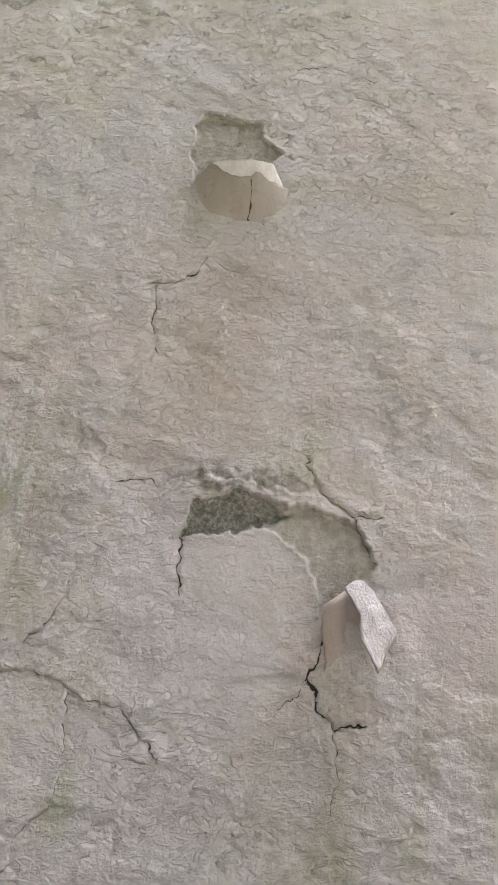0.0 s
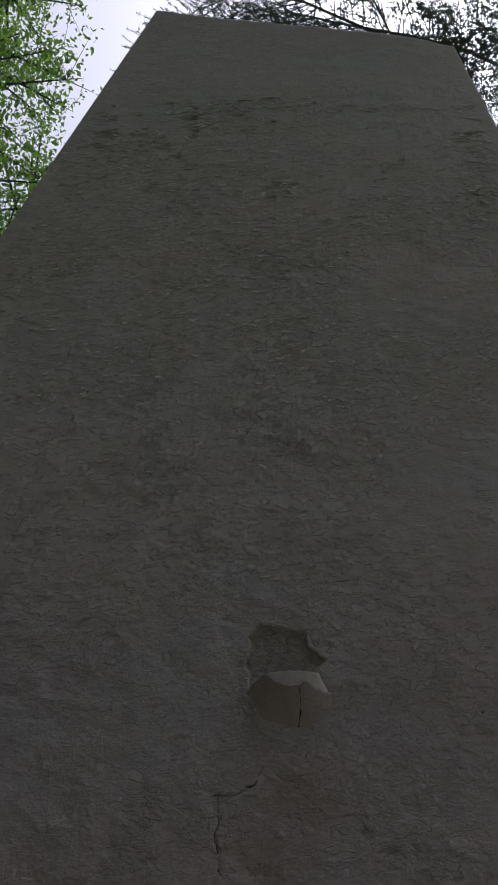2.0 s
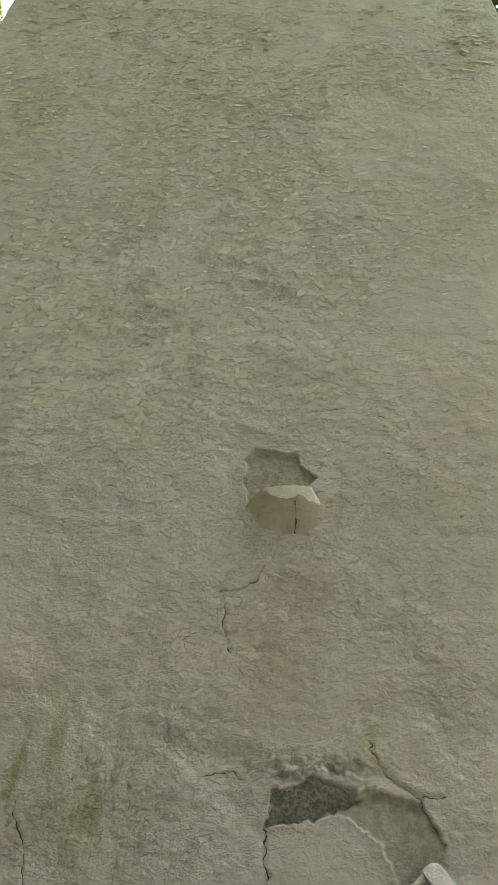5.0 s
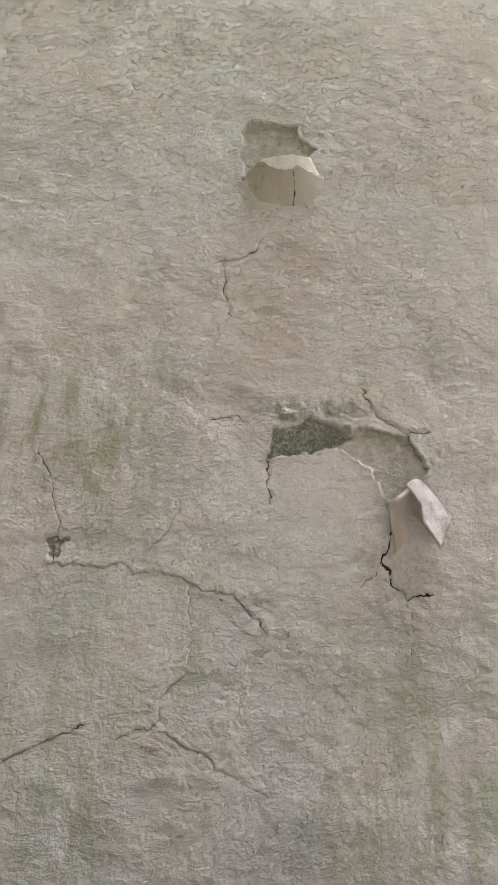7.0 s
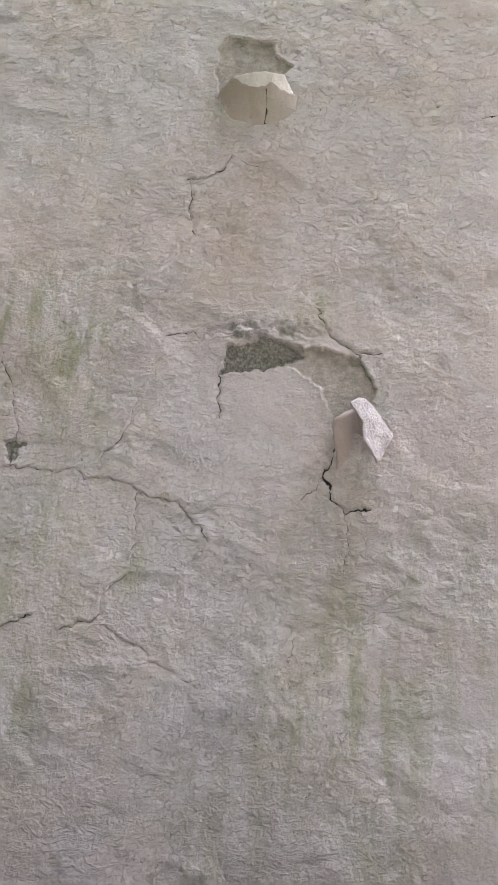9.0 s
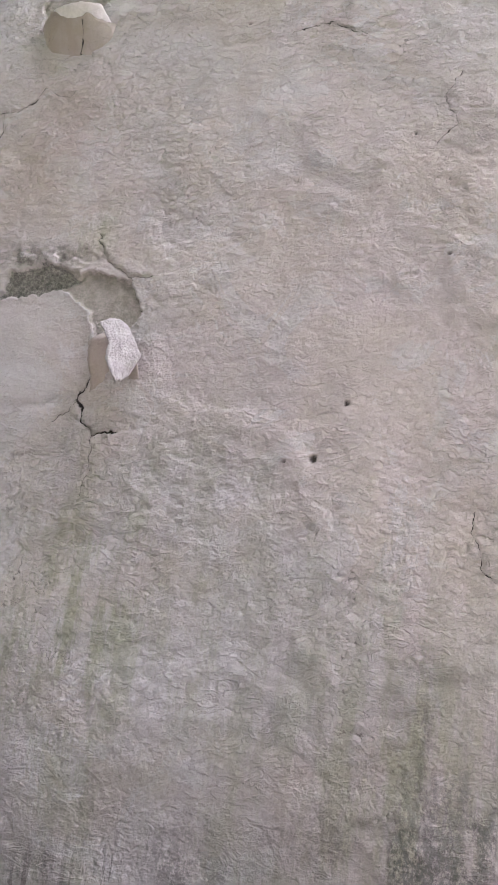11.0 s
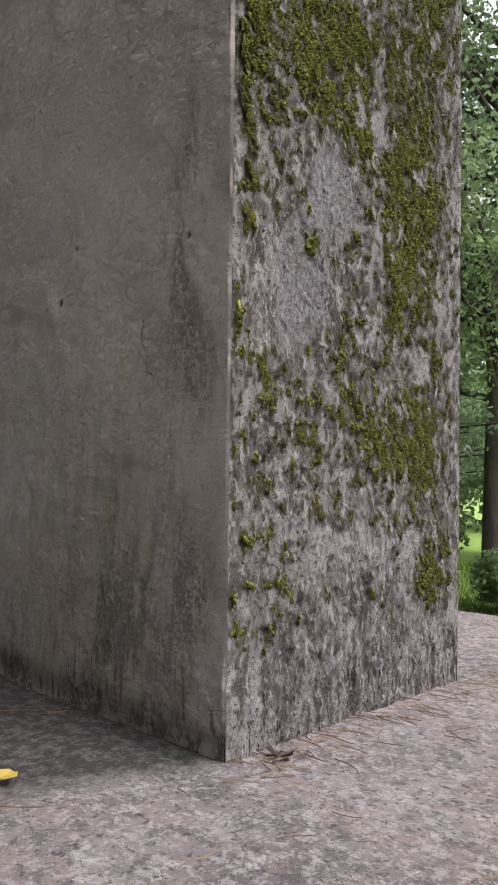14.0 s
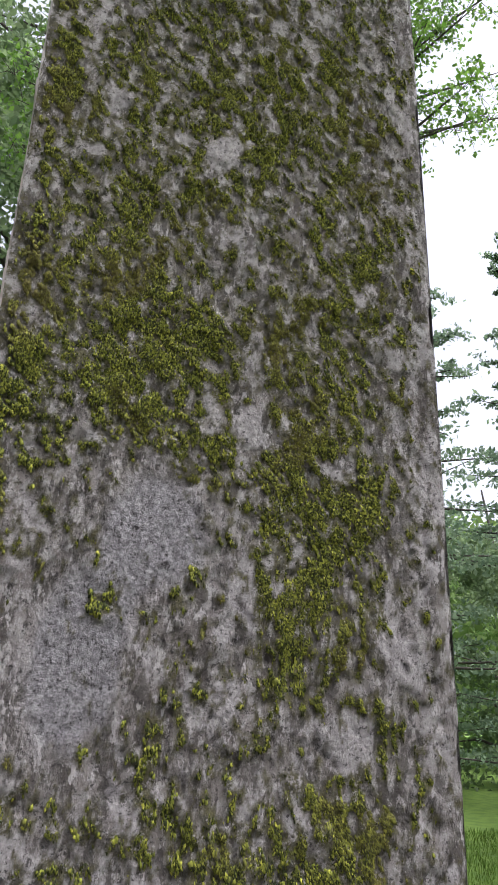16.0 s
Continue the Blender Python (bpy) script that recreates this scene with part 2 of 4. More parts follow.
    relief = m.math('ADD', relief, m.math('MULTIPLY', m.ramp(m.noise(27, 7, 0.68, (1, 1, 1.3), 73, 0.3), 0.56, 0.575), 0.13))
    crease = m.math('ABSOLUTE', m.math('SUBTRACT', m.noise(21, 5, 0.6, (0.8, 0.8, 1.4), 40, 0.5), 0.5), 0.0)
    crease = m.math('MULTIPLY', m.ramp(crease, 0.0, 0.035, 1, 0), m.ramp(m.noise(5, 4, 0.6, offset=44), 0.45, 0.60))
    relief = m.math('MULTIPLY', m.math('ADD', relief, m.math('MULTIPLY', crease, 0.26)), m.attr("grain"))
    relief = m.math('ADD', relief, m.math('MULTIPLY', chip, 1.9))
    relief = m.math('SUBTRACT', relief, m.math('MULTIPLY', hair, 0.5))
    relief = m.math('SUBTRACT', relief, m.math('MULTIPLY', line, 0.8))
    m.bump(relief, 0.0078, 1.0)
    return m.m


def make_weathered():
    m = Mat("weathered_render", 0.95)
    c = m.mix(m.ramp(m.noise(5, 7, 0.7), 0.35, 0.65), (0.37, 0.342, 0.315), (0.20, 0.178, 0.158))
    scab = m.noise(42, 9, 0.78, (1.1, 1.1, 0.8), 6)
    c = m.mix(m.ramp(scab, 0.505, 0.56, 0, 0.8), c, (0.46, 0.435, 0.41))
    streak = m.noise(19, 9, 0.8, (1.4, 1.4, 0.5), 3)
    c = m.mix(m.ramp(streak, 0.485, 0.545, 0, 0.76), c, (0.075, 0.065, 0.054))
    pale = m.noise(30, 8, 0.75, (1.2, 1.2, 0.6), 11)
    c = m.mix(m.ramp(pale, 0.55, 0.59, 0, 0.9), c, (0.56, 0.53, 0.505))
    c = m.mix(m.attr("pale"), c, m.mix(m.ramp(m.noise(90, 5, 0.7), 0.35, 0.65), (0.36, 0.335, 0.32), (0.54, 0.51, 0.485)))
    c = m.mix(m.attr("scrape"), c, m.mix(m.ramp(m.noise(110, 7, 0.8), 0.40, 0.60), (0.20, 0.19, 0.19), (0.44, 0.42, 0.415)))
    dots = m.ramp(m.noise(85, 7, 0.82, offset=5), 0.545, 0.60, 0, 0.92)
    c = m.mix(dots, c, (0.05, 0.045, 0.042))
    moss = m.mix(m.ramp(m.noise(60, 5, 0.7), 0.35, 0.65), (0.045, 0.042, 0.020), (0.13, 0.118, 0.055))
    c = m.mix(m.math('MULTIPLY', m.attr("moss"), m.ramp(m.noise(70, 5, 0.75, offset=17), 0.36, 0.50)), c, moss)
    stroke = m.ramp(m.noise(75, 4, 0.6, (1, 1, 0.07), 33), 0.575, 0.625)
    c = m.mix(m.math('MULTIPLY', stroke, m.attr("foot")), c, (0.035, 0.028, 0.024))
    m.colour(c)
    relief = m.math('ADD', m.noise(150, 6, 0.75), m.math('MULTIPLY', scab, 3.0))
    m.bump(relief, 0.016, 1.0)
    return m.m


def make_moss():
    m = Mat("moss", 0.9)
    info = m.t.nodes.new("ShaderNodeNewGeometry").outputs["Random Per Island"]
    c = m.mix(m.ramp(info, 0.15, 1.0), (0.020, 0.025, 0.007), (0.21, 0.225, 0.030))
    c = m.mix(m.ramp(info, 0.86, 1.0), c, (0.36, 0.36, 0.05))
    c = m.mix(m.ramp(m.noise(4.5, 4), 0.50, 0.68, 0, 0.65), c, (0.105, 0.085, 0.03))
    m.colour(c)
    return m.m


def make_slab():
    m = Mat("slab_stone", 0.9)
    c = m.mix(m.ramp(m.noise(2.2, 6, 0.65), 0.38, 0.62), (0.145, 0.125, 0.118), (0.25, 0.222, 0.208))
    c = m.mix(m.ramp(m.noise(7, 6, 0.7, offset=14), 0.45, 0.62, 0, 0.6), c, (0.27, 0.215, 0.19))
    c = m.mix(m.ramp(m.noise(17, 9, 0.75, offset=51), 0.50, 0.555, 0, 0.65), c, (0.10, 0.09, 0.085))
    c = m.mix(m.ramp(m.noise(55, 9, 0.8), 0.50, 0.57, 0, 0.75), c, (0.38, 0.348, 0.33))
    c = m.mix(m.ramp(m.noise(26, 8, 0.8, offset=23), 0.56, 0.61, 0, 0.8), c, (0.43, 0.40, 0.38))
    c = m.mix(m.ramp(m.noise(70, 7, 0.8, offset=3), 0.55, 0.61, 0, 0.85), c, (0.05, 0.045, 0.042))
    # damp stone, darkened further by the pillar's painted shade
    c = m.mix(m.attr("damp_shade"), c, m.mix(m.ramp(m.noise(45, 7, 0.75), 0.45, 0.62), (0.04, 0.038, 0.036), (0.13, 0.122, 0.112)))
    m.colour(c)
    m.bump(m.math('ADD', m.noise(110, 6, 0.75), m.noise(34, 6, 0.7)), 0.013, 1.0)
    return m.m


def make_plain(name, a, b, scale=8.0, rough=0.9, bump=0.0, stretch=None, island=False):
    m = Mat(name, rough)
    fac = m.t.nodes.new("ShaderNodeNewGeometry").outputs["Random Per Island"] if island else m.ramp(m.noise(scale, 5, 0.65, stretch), 0.3, 0.7)
    m.colour(m.mix(fac, a, b))
    if bump:
        m.bump(m.noise(scale * 4, 5, 0.7, stretch), bump)
    return m.m


def make_leafy(name, a, b, through=0.35):
    """Leaves: two tones, some light passing through."""
    m = Mat(name, 0.6)
    geo = m.t.nodes.new("ShaderNodeNewGeometry")
    c = m.mix(geo.outputs["Random Per Island"], a, b)
    m.colour(c)
    tr = m.t.nodes.new("ShaderNodeBsdfTranslucent")
    m.link(c, tr.inputs["Color"])
    mx = m.t.nodes.new("ShaderNodeMixShader")
    mx.inputs[0].default_value = through
    m.link(m.b.outputs[0], mx.inputs[1])
    m.link(tr.outputs[0], mx.inputs[2])
    m.link(mx.outputs[0], m.t.nodes["Material Output"].inputs["Surface"])
    return m.m


PAINT, WEATHERED, MOSS, SLAB = make_paint(), make_weathered(), make_moss(), make_slab()
BARK = make_plain("bark", (0.045, 0.038, 0.034), (0.10, 0.085, 0.075), 6, 0.95, 0.02, (1, 1, 0.25))
LAWN = make_plain("lawn", (0.10, 0.17, 0.035), (0.17, 0.26, 0.05), 3, 0.95, 0.02)
GRASS = make_leafy("grass_blades", (0.11, 0.19, 0.03), (0.20, 0.31, 0.06))
NEEDLE = make_leafy("pine_needles", (0.13, 0.195, 0.125), (0.26, 0.34, 0.21), 0.5)
NEEDLE_DARK = make_leafy("hemlock_needles", (0.04, 0.056, 0.036), (0.085, 0.105, 0.065), 0.35)
LEAF = make_leafy("broad_leaves", (0.105, 0.16, 0.072), (0.215, 0.29, 0.135), 0.45)
LEAF_FAN = make_leafy("fan_leaves", (0.09, 0.19, 0.025), (0.21, 0.36, 0.065), 0.5)
LEAF_BRIGHT = make_leafy("bright_leaves", (0.12, 0.21, 0.05), (0.23, 0.33, 0.10), 0.45)
FLAKE = make_plain("flaked_paint", (0.40, 0.375, 0.36), (0.56, 0.53, 0.51), island=True)
CHALK = make_plain("paint_back", (0.33, 0.305, 0.295), (0.42, 0.392, 0.378), 45, 0.95, 0.006)
LIP = make_plain("bared_paint", (0.56, 0.52, 0.505), (0.68, 0.64, 0.62), 45, 0.95, 0.004)
DRY = make_plain("dry_needles", (0.12, 0.075, 0.045), (0.25, 0.17, 0.095), island=True)
YELLOW = make_plain("yellow_leaf", (0.24, 0.172, 0.028), (0.34, 0.26, 0.05), 40, 0.8)
DARKBARK = make_plain("dark_bark", (0.02, 0.017, 0.015), (0.05, 0.04, 0.035), 60, 0.85)

# ---- the pillar ----
GROUND = -1.6
X_LEFT, X_RIGHT, Y_FRONT, Y_BACK = -1.63, 1.378, 1.335, 2.281
LEAN_L, LEAN_R = 0.0155, 0.0235


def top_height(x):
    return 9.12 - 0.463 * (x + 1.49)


def front_y(x):
    return Y_FRONT + 0.04 * (np.clip(x - 0.6, 0, 1) / 0.77) ** 2


def back_y(z):
    return Y_BACK - 0.0045 * z - 0.0025 * z * z


def right_x(v, z):
    """The mossy side, slightly skewed: v runs from its front arris to its back one."""
    return (X_RIGHT - LEAN_R * z) * (1 - v) + (1.350 - 0.004 * z - 0.002 * np.clip(z - 2, 0, 9) ** 2) * v


def corner_wear(z):
    """How far the arris between front and side is rubbed back."""
    return 0.0006 + 0.014 * np.clip(fbm(z * 17, z * 0 + 3.3, 4, 5) - 0.56, 0, 1)


pillar = tagged(new("monument"), "tall tapering rendered pillar with peeling cream paint and a mossy side", "monument")

xs = np.concatenate([np.arange(X_LEFT, -0.95, 0.012), np.arange(-0.95, -0.6, 0.006), np.arange(-0.6, 0.45, 0.0035), np.linspace(0.45, X_RIGHT - 0.010, 190), X_RIGHT - np.array([0.0075, 0.005, 0.0025, 0.0])])
zs = np.concatenate([np.arange(-0.03, 0.6, 0.006), np.arange(0.6, 2.4, 0.0035), np.arange(2.4, 2.75, 0.006), np.arange(2.75, 4.5, 0.012), np.linspace(4.5, 9.12, 160)])
P, U = np.meshgrid(xs, zs)
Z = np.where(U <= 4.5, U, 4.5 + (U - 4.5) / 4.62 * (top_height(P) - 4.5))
X = P + step(0.75, X_RIGHT, P) * (-LEAN_R * Z) + step(-0.9, X_LEFT, P) * (LEAN_L * Z)

# old coats come away in sheets: warp the plan of the edges so that none is smooth
WX = X + 0.016 * (fbm(X * 20, Z * 20, 2, 11) - 0.5) + 0.016 * (fbm(X * 65, Z * 65, 3, 111) - 0.5)
WZ = Z + 0.016 * (fbm(X * 20, Z * 20, 2, 12) - 0.5) + 0.016 * (fbm(X * 65, Z * 65, 3, 112) - 0.5)
hole_top = inside_distance(WX, WZ, [(-0.068, 2.315), (-0.01, 2.292), (0.062, 2.275), (0.085, 2.232), (0.125, 2.198), (0.08, 2.165), (0.0, 2.125), (-0.086, 2.095), (-0.074, 2.14), (-0.097, 2.178), (-0.080, 2.225), (-0.092, 2.262)])
hole_low = inside_distance(WX, WZ, [(-0.012, 1.36), (0.045, 1.37), (0.075, 1.395), (0.15, 1.365), (0.28, 1.352), (0.302, 1.345), (0.345, 1.262), (0.30, 1.17), (0.262, 1.11), (0.246, 1.2), (0.222, 1.268), (0.14, 1.315), (0.06, 1.302), (-0.025, 1.287)])
hole_deep = inside_distance(WX, WZ, [(-0.012, 1.36), (0.045, 1.37), (0.075, 1.395), (0.15, 1.362), (0.19, 1.35), (0.13, 1.318), (0.06, 1.302), (-0.025, 1.287)])
sheet = inside_distance(WX, WZ, [(-0.02, 1.285), (0.14, 1.31), (0.225, 1.262), (0.245, 1.19), (0.25, 1.12), (0.21, 1.07), (0.12, 1.03), (0.0, 1.03), (-0.022, 1.12)])
pocket = 0.022 * (fbm(X * 45, Z * 45, 3, 13) - 0.62) + inside_distance(WX, WZ, [(-0.515, 1.10), (-0.478, 1.105), (-0.485, 1.05), (-0.505, 1.04), (-0.525, 1.08)])
crumb = blob(X, Z, 0.03, 1.405, 0.075, 0.035) + 0.7 * blob(X, Z, 0.15, 1.40, 0.07, 0.03)

h = 0.006 * (fbm(X * 2.2, Z * 2.2, 3, 1) - 0.5)
rough = 0.3 + 0.7 * step(0.4, 0.65, fbm(X * 1.7, Z * 1.7, 3, 2))
h += 0.0026 * rough * (fbm(X * 21, Z * 21, 4, 3, 0.6) - 0.5) + 0.0026 * rough * (fbm(X * 60, Z * 75, 2, 33) - 0.5)
# coats worn through in thin steps, each with a ragged edge
for coarse, seed, cuts, thick in ((5.5, 201, (0.42, 0.50, 0.58), 0.0013), (15.0, 202, (0.42, 0.58), 0.0006)):
    coat = fbm(X * coarse + 1.3, Z * coarse * 1.15, 6, seed, 0.58)
    for cut in cuts:
        h += thick * step(cut - 0.004, cut + 0.004, coat) * step(0.42, 0.52, fbm(X * 2.1, Z * 2.1, 2, seed + 9))
ridge = 1 - np.abs(fbm(X * 9, Z * 16, 3, 4) - 0.5) * 2
h += 0.0006 * rough * np.clip(ridge - 0.82, 0, 1) / 0.18
# blistered flakes, mostly high up
flaky = step(0.36, 0.52, fbm(X * 1.5 + 3, Z * 1.2, 3, 7)) * step(1.7, 2.9, Z) * (1 - 0.7 * step(5.5, 7.5, Z))
flake = step(0.57, 0.60, fbm(X * 24, Z * 34, 3, 6)) * flaky
h += 0.0025 * flake
low_flake = step(0.63, 0.66, fbm(X * 11 + 5, Z * 12, 4, 66)) * step(0.5, 0.6, fbm(X * 1.9 + 7, Z * 1.6, 3, 67)) * step(2.4, 1.6, Z)
h += 0.0008 * low_flake

# bare patches cut down to older coats
bare = np.maximum(hole_top, hole_low)
deep = np.maximum(hole_deep, np.where(pocket > -0.004, pocket, -1))
h = np.where(bare > 0.002, h * 0.5, h)
h -= 0.008 * step(-0.0015, 0.0015, hole_top)
h -= 0.008 * step(-0.0015, 0.0015, hole_low)
h -= step(-0.0015, 0.002, hole_deep) * (0.008 + 0.007 * fbm(X * 60, Z * 60, 3, 9))
h -= 0.008 * step(-0.002, 0.004, pocket)
# edges of the sheets stand slightly proud
h += 0.0015 * np.exp(-((np.minimum(hole_top, 0) + 0.002) / 0.006) ** 2) * (hole_top < 0) + 0.0015 * np.exp(-((np.minimum(hole_low, 0) + 0.002) / 0.006) ** 2) * (hole_low < 0)
h = np.where(sheet > 0.004, h * 0.55 + 0.002, h)
h += crumb * (0.007 * step(0.46, 0.50, fbm(X * 34, Z * 34, 4, 10)) + 0.005 * step(0.54, 0.58, fbm(X * 50, Z * 50, 3, 15)) - 0.005)
crumbs = np.clip(crumb, 0, 1) * step(0.58, 0.64, fbm(X * 55, Z * 55, 3, 10)) * 0.9
crack, crack_on, crack_best = np.full(h.shape, 9.0), np.zeros_like(h), np.full(h.shape, 9.0)
pock = np.zeros_like(h)

# cracks: run, half width, depth, height of the lip on its left side
CRACKS = [
    ([(-0.029, 1.915), (-0.05, 1.868), (-0.085, 1.845), (-0.15, 1.828)], 0.0022, 0.008, -0.010),
    ([(-0.139, 1.828), (-0.132, 1.755), (-0.112, 1.665)], 0.0022, 0.006, 0.001),
    ([(-0.03, 1.912), (0.05, 1.865), (0.06, 1.89)], 0.0012, 0.003, -0.002),
    ([(0.046, 2.098), (0.052, 2.06), (0.048, 2.015)], 0.0030, 0.008, 0.0),
    ([(0.0, 2.0), (0.05, 2.02), (0.085, 2.0)], 0.0020, 0.006, 0.0),
    ([(0.262, 1.112), (0.240, 1.075), (0.224, 1.05), (0.250, 1.02), (0.255, 0.992), (0.284, 0.962), (0.34, 0.968)], 0.0040, 0.010, 0.003),
    ([(0.224, 1.05), (0.215, 1.015), (0.17, 0.985)], 0.0016, 0.004, 0.0),
    ([(0.205, 1.475), (0.215, 1.44), (0.26, 1.385), (0.302, 1.352), (0.36, 1.357)], 0.0030, 0.010, 0.007),
    ([(0.302, 1.35), (0.32, 1.30), (0.348, 1.258)], 0.0028, 0.010, 0.008),
    ([(-0.025, 1.287), (-0.02, 1.23), (-0.015, 1.18)], 0.0030, 0.008, 0.0),
    ([(0.283, 0.96), (0.29, 0.88), (0.275, 0.82)], 0.0018, 0.004, 0.0),
    ([(-0.575, 1.33), (-0.53, 1.24), (-0.505, 1.14), (-0.508, 1.04)], 0.0020, 0.005, 0.002),
    ([(-0.522, 1.035), (-0.45, 1.04), (-0.385, 1.028), (-0.353, 1.052), (-0.33, 1.02), (-0.24, 1.02), (-0.17, 0.985), (-0.10, 0.97), (-0.03, 0.89)], 0.0022, 0.006, 0.009),
    ([(-0.218, 1.215), (-0.235, 1.15), (-0.285, 1.07)], 0.0020, 0.006, -0.007),
    ([(-0.20, 0.99), (-0.19, 0.90), (-0.205, 0.80), (-0.25, 0.755), (-0.27, 0.70), (-0.34, 0.675)], 0.0020, 0.006, -0.009),
    ([(-0.70, 0.60), (-0.58, 0.625), (-0.49, 0.672), (-0.41, 0.70)], 0.0020, 0.006, 0.009),
    ([(-0.245, 0.69), (-0.16, 0.64), (-0.03, 0.57)], 0.0020, 0.005, 0.008),
    ([(0.10, 2.44), (0.2, 2.47), (0.33, 2.43)], 0.0014, 0.004, 0.004),
    ([(-0.16, 1.385), (-0.10, 1.40), (-0.08, 1.385)], 0.0020, 0.006, 0.005),
    ([(1.03, 1.90), (1.00, 1.83), (1.03, 1.76), (0.99, 1.70)], 0.0020, 0.005, 0.004),
    ([(1.10, 0.86), (1.12, 0.75), (1.17, 0.70)], 0.0016, 0.004, 0.003),
    ([(0.62, 2.03), (0.72, 2.06), (0.80, 2.02)], 0.0014, 0.004, 0.004),
]
for run, half, depth, lip in CRACKS:
    half = half * (0.5 if abs(lip) >= 0.007 else 0.8)
    lo_x, hi_x = min(p[0] for p in run) - 0.12, max(p[0] for p in run) + 0.12
    lo_z, hi_z = min(p[1] for p in run) - 0.12, max(p[1] for p in run) + 0.12
    near = (X > lo_x) & (X < hi_x) & (Z > lo_z) & (Z < hi_z)
    d, side = line_distance(WX[near], WZ[near], run)
    wide = half * (0.4 + 0.8 * fbm(X[near] * 12, Z[near] * 12, 2, 21))
    past = beyond_ends(WX[near], WZ[near], run)
    cut = np.exp(-(d / 0.0032) ** 2) * ~past
    h[near] += np.where(side * lip > 0, 0.28 * abs(lip) * np.exp(-d / 0.012) * step(0.12, 0.05, d), 0) * ~past - 0.4 * depth * cut
    closer = d < crack_best[near]
    crack[near] = np.where(closer, side * d / wide, crack[near])
    crack_on[near] = np.where(closer, step(0.013, 0.007, d) * ~past, crack_on[near])
    crack_best[near] = np.minimum(crack_best[near], d)

# pock marks and short upright scars near the foot
pocks = [(0.781, 0.94, 0.007), (0.838, 1.065, 0.005), (1.236, 1.016, 0.006), (0.72, 0.93, 0.003), (0.94, 1.73, 0.003), (1.03, 1.42, 0.003), (0.51, 2.07, 0.003), (1.17, 1.72, 0.003)]
for cx, cz, r in pocks:
    d = np.hypot(X - cx, (Z - cz) * 0.8)
    cut = step(r * 1.3, r * 0.6, d)
    h -= 0.008 * cut
    pock = np.maximum(pock, cut * 0.95)
foot = step(0.26, 0.05, Z + 0.22 * (fbm(X * 7, Z * 0, 3, 42) - 0.4))
h -= 0.012 * step(0.06, 0.0, Z) * fbm(X * 25, Z * 25, 3, 43)

algae = 0.95 * blob(X, Z, -0.42, 1.40, 0.16, 0.17) + 0.8 * blob(X, Z, -0.62, 1.35, 0.10, 0.2) + 0.75 * blob(X, Z, 0.19, 1.47, 0.06, 0.07)
algae += 0.8 * blob(X, Z, -0.19, 0.85, 0.035, 0.10) + 0.5 * blob(X, Z, -0.35, 1.15, 0.07, 0.2) + 0.6 * blob(X, Z, -0.42, 0.75, 0.1, 0.3)
algae += 0.45 * blob(X, Z, 0.32, 0.62, 0.18, 0.32) + 0.25 * blob(X, Z, 1.0, 0.45, 0.12, 0.35) + (0.12 * step(2.0, 1.4, Z)) * step(0.5, 0.62, fbm(X * 2.3, Z * 0.8, 3, 51)) + 0.3 * step(1.3, 0.2, Z) * step(0.42, 0.6, fbm(X * 3, Z * 1.5, 3, 52))
algae += 0.2 * blob(X, Z, -0.33, 1.9, 0.1, 0.4)
algae *= 0.8
grain = 0.36 + 0.64 * step(2.7, 1.7, Z)
mould = 0.5 * blob(X, Z, 1.26, 0.80, 0.12, 0.36) + 0.5 * blob(X, Z, 1.24, 1.15, 0.05, 0.25) + 0.5 * blob(X, Z, 1.17, 0.30, 0.17, 0.16) + 0.4 * blob(X, Z, 0.97, 0.20, 0.10, 0.16) + 0.8 * step(0.08, 0.0, Z)
mould += 0.4 * blob(X, Z, 0.45, 0.10, 0.2, 0.10) + 0.35 * blob(X, Z, 1.04, 0.50, 0.03, 0.10) + 0.5 * blob(X, Z, 1.30, 0.27, 0.03, 0.05) + 0.25 * step(0.35, 0.08, Z)
mould *= 0.1 + 1.3 * step(0.38, 0.62, fbm(X * 14, Z * 5, 5, 53, 0.6))
mould += 0.45 * crumb * step(0.5, 0.65, fbm(X * 40, Z * 40, 3, 54)) + 0.45 * step(0.58, 0.68, fbm(X * 9, Z * 11, 4, 55)) * blob(X, Z, -0.35, 3.0, 0.7, 0.5)
stain_shade = 0.45 * blob(X, Z, 0.03, 1.80, 0.11, 0.3) + 0.3 * blob(X, Z, 0.2, 1.85, 0.16, 0.3) + 0.4 * blob(X, Z, 0.3, 0.9, 0.09, 0.14) + 0.35 * blob(X, Z, -0.02, 1.6, 0.1, 0.12) + 0.5 * blob(X, Z, 1.0, 0.3, 0.3, 0.25)

edge_r = step(X_RIGHT - 0.008, X_RIGHT, P)
edge_l = step(X_LEFT + 0.03, X_LEFT, P)
Y = front_y(X) - h * (1 - edge_r) * (1 - edge_l) + edge_r * corner_wear(Z)
Xw = X - edge_r * corner_wear(Z)
front = part("front_face", grid_mesh("front_face", np.stack([Xw, Y, Z], -1), [PAINT], {"algae": np.clip(algae, 0, 1), "mould": np.clip(mould, 0, 1), "stain_shade": np.clip(stain_shade, 0, 1), "bare": bare, "deep": deep, "crumb": crumbs, "crack": np.clip(crack, -9, 9), "crack_on": crack_on, "pock": pock, "flaky": np.maximum(flaky, 0.07), "grain": grain, "foot": foot}), pillar, "cream paint cracked and peeling, with algae and mould stains")

# mossy side
ys = np.linspace(0, 1, 210)
zs = np.concatenate([np.arange(-0.03, 2.8, 0.0052), np.linspace(2.8, 7.85, 160)])
V, SZ = np.meshgrid(ys, zs)
y0, y1 = float(front_y(np.array(X_RIGHT))), Y_BACK
fore = front_y(X_RIGHT - LEAN_R * SZ)
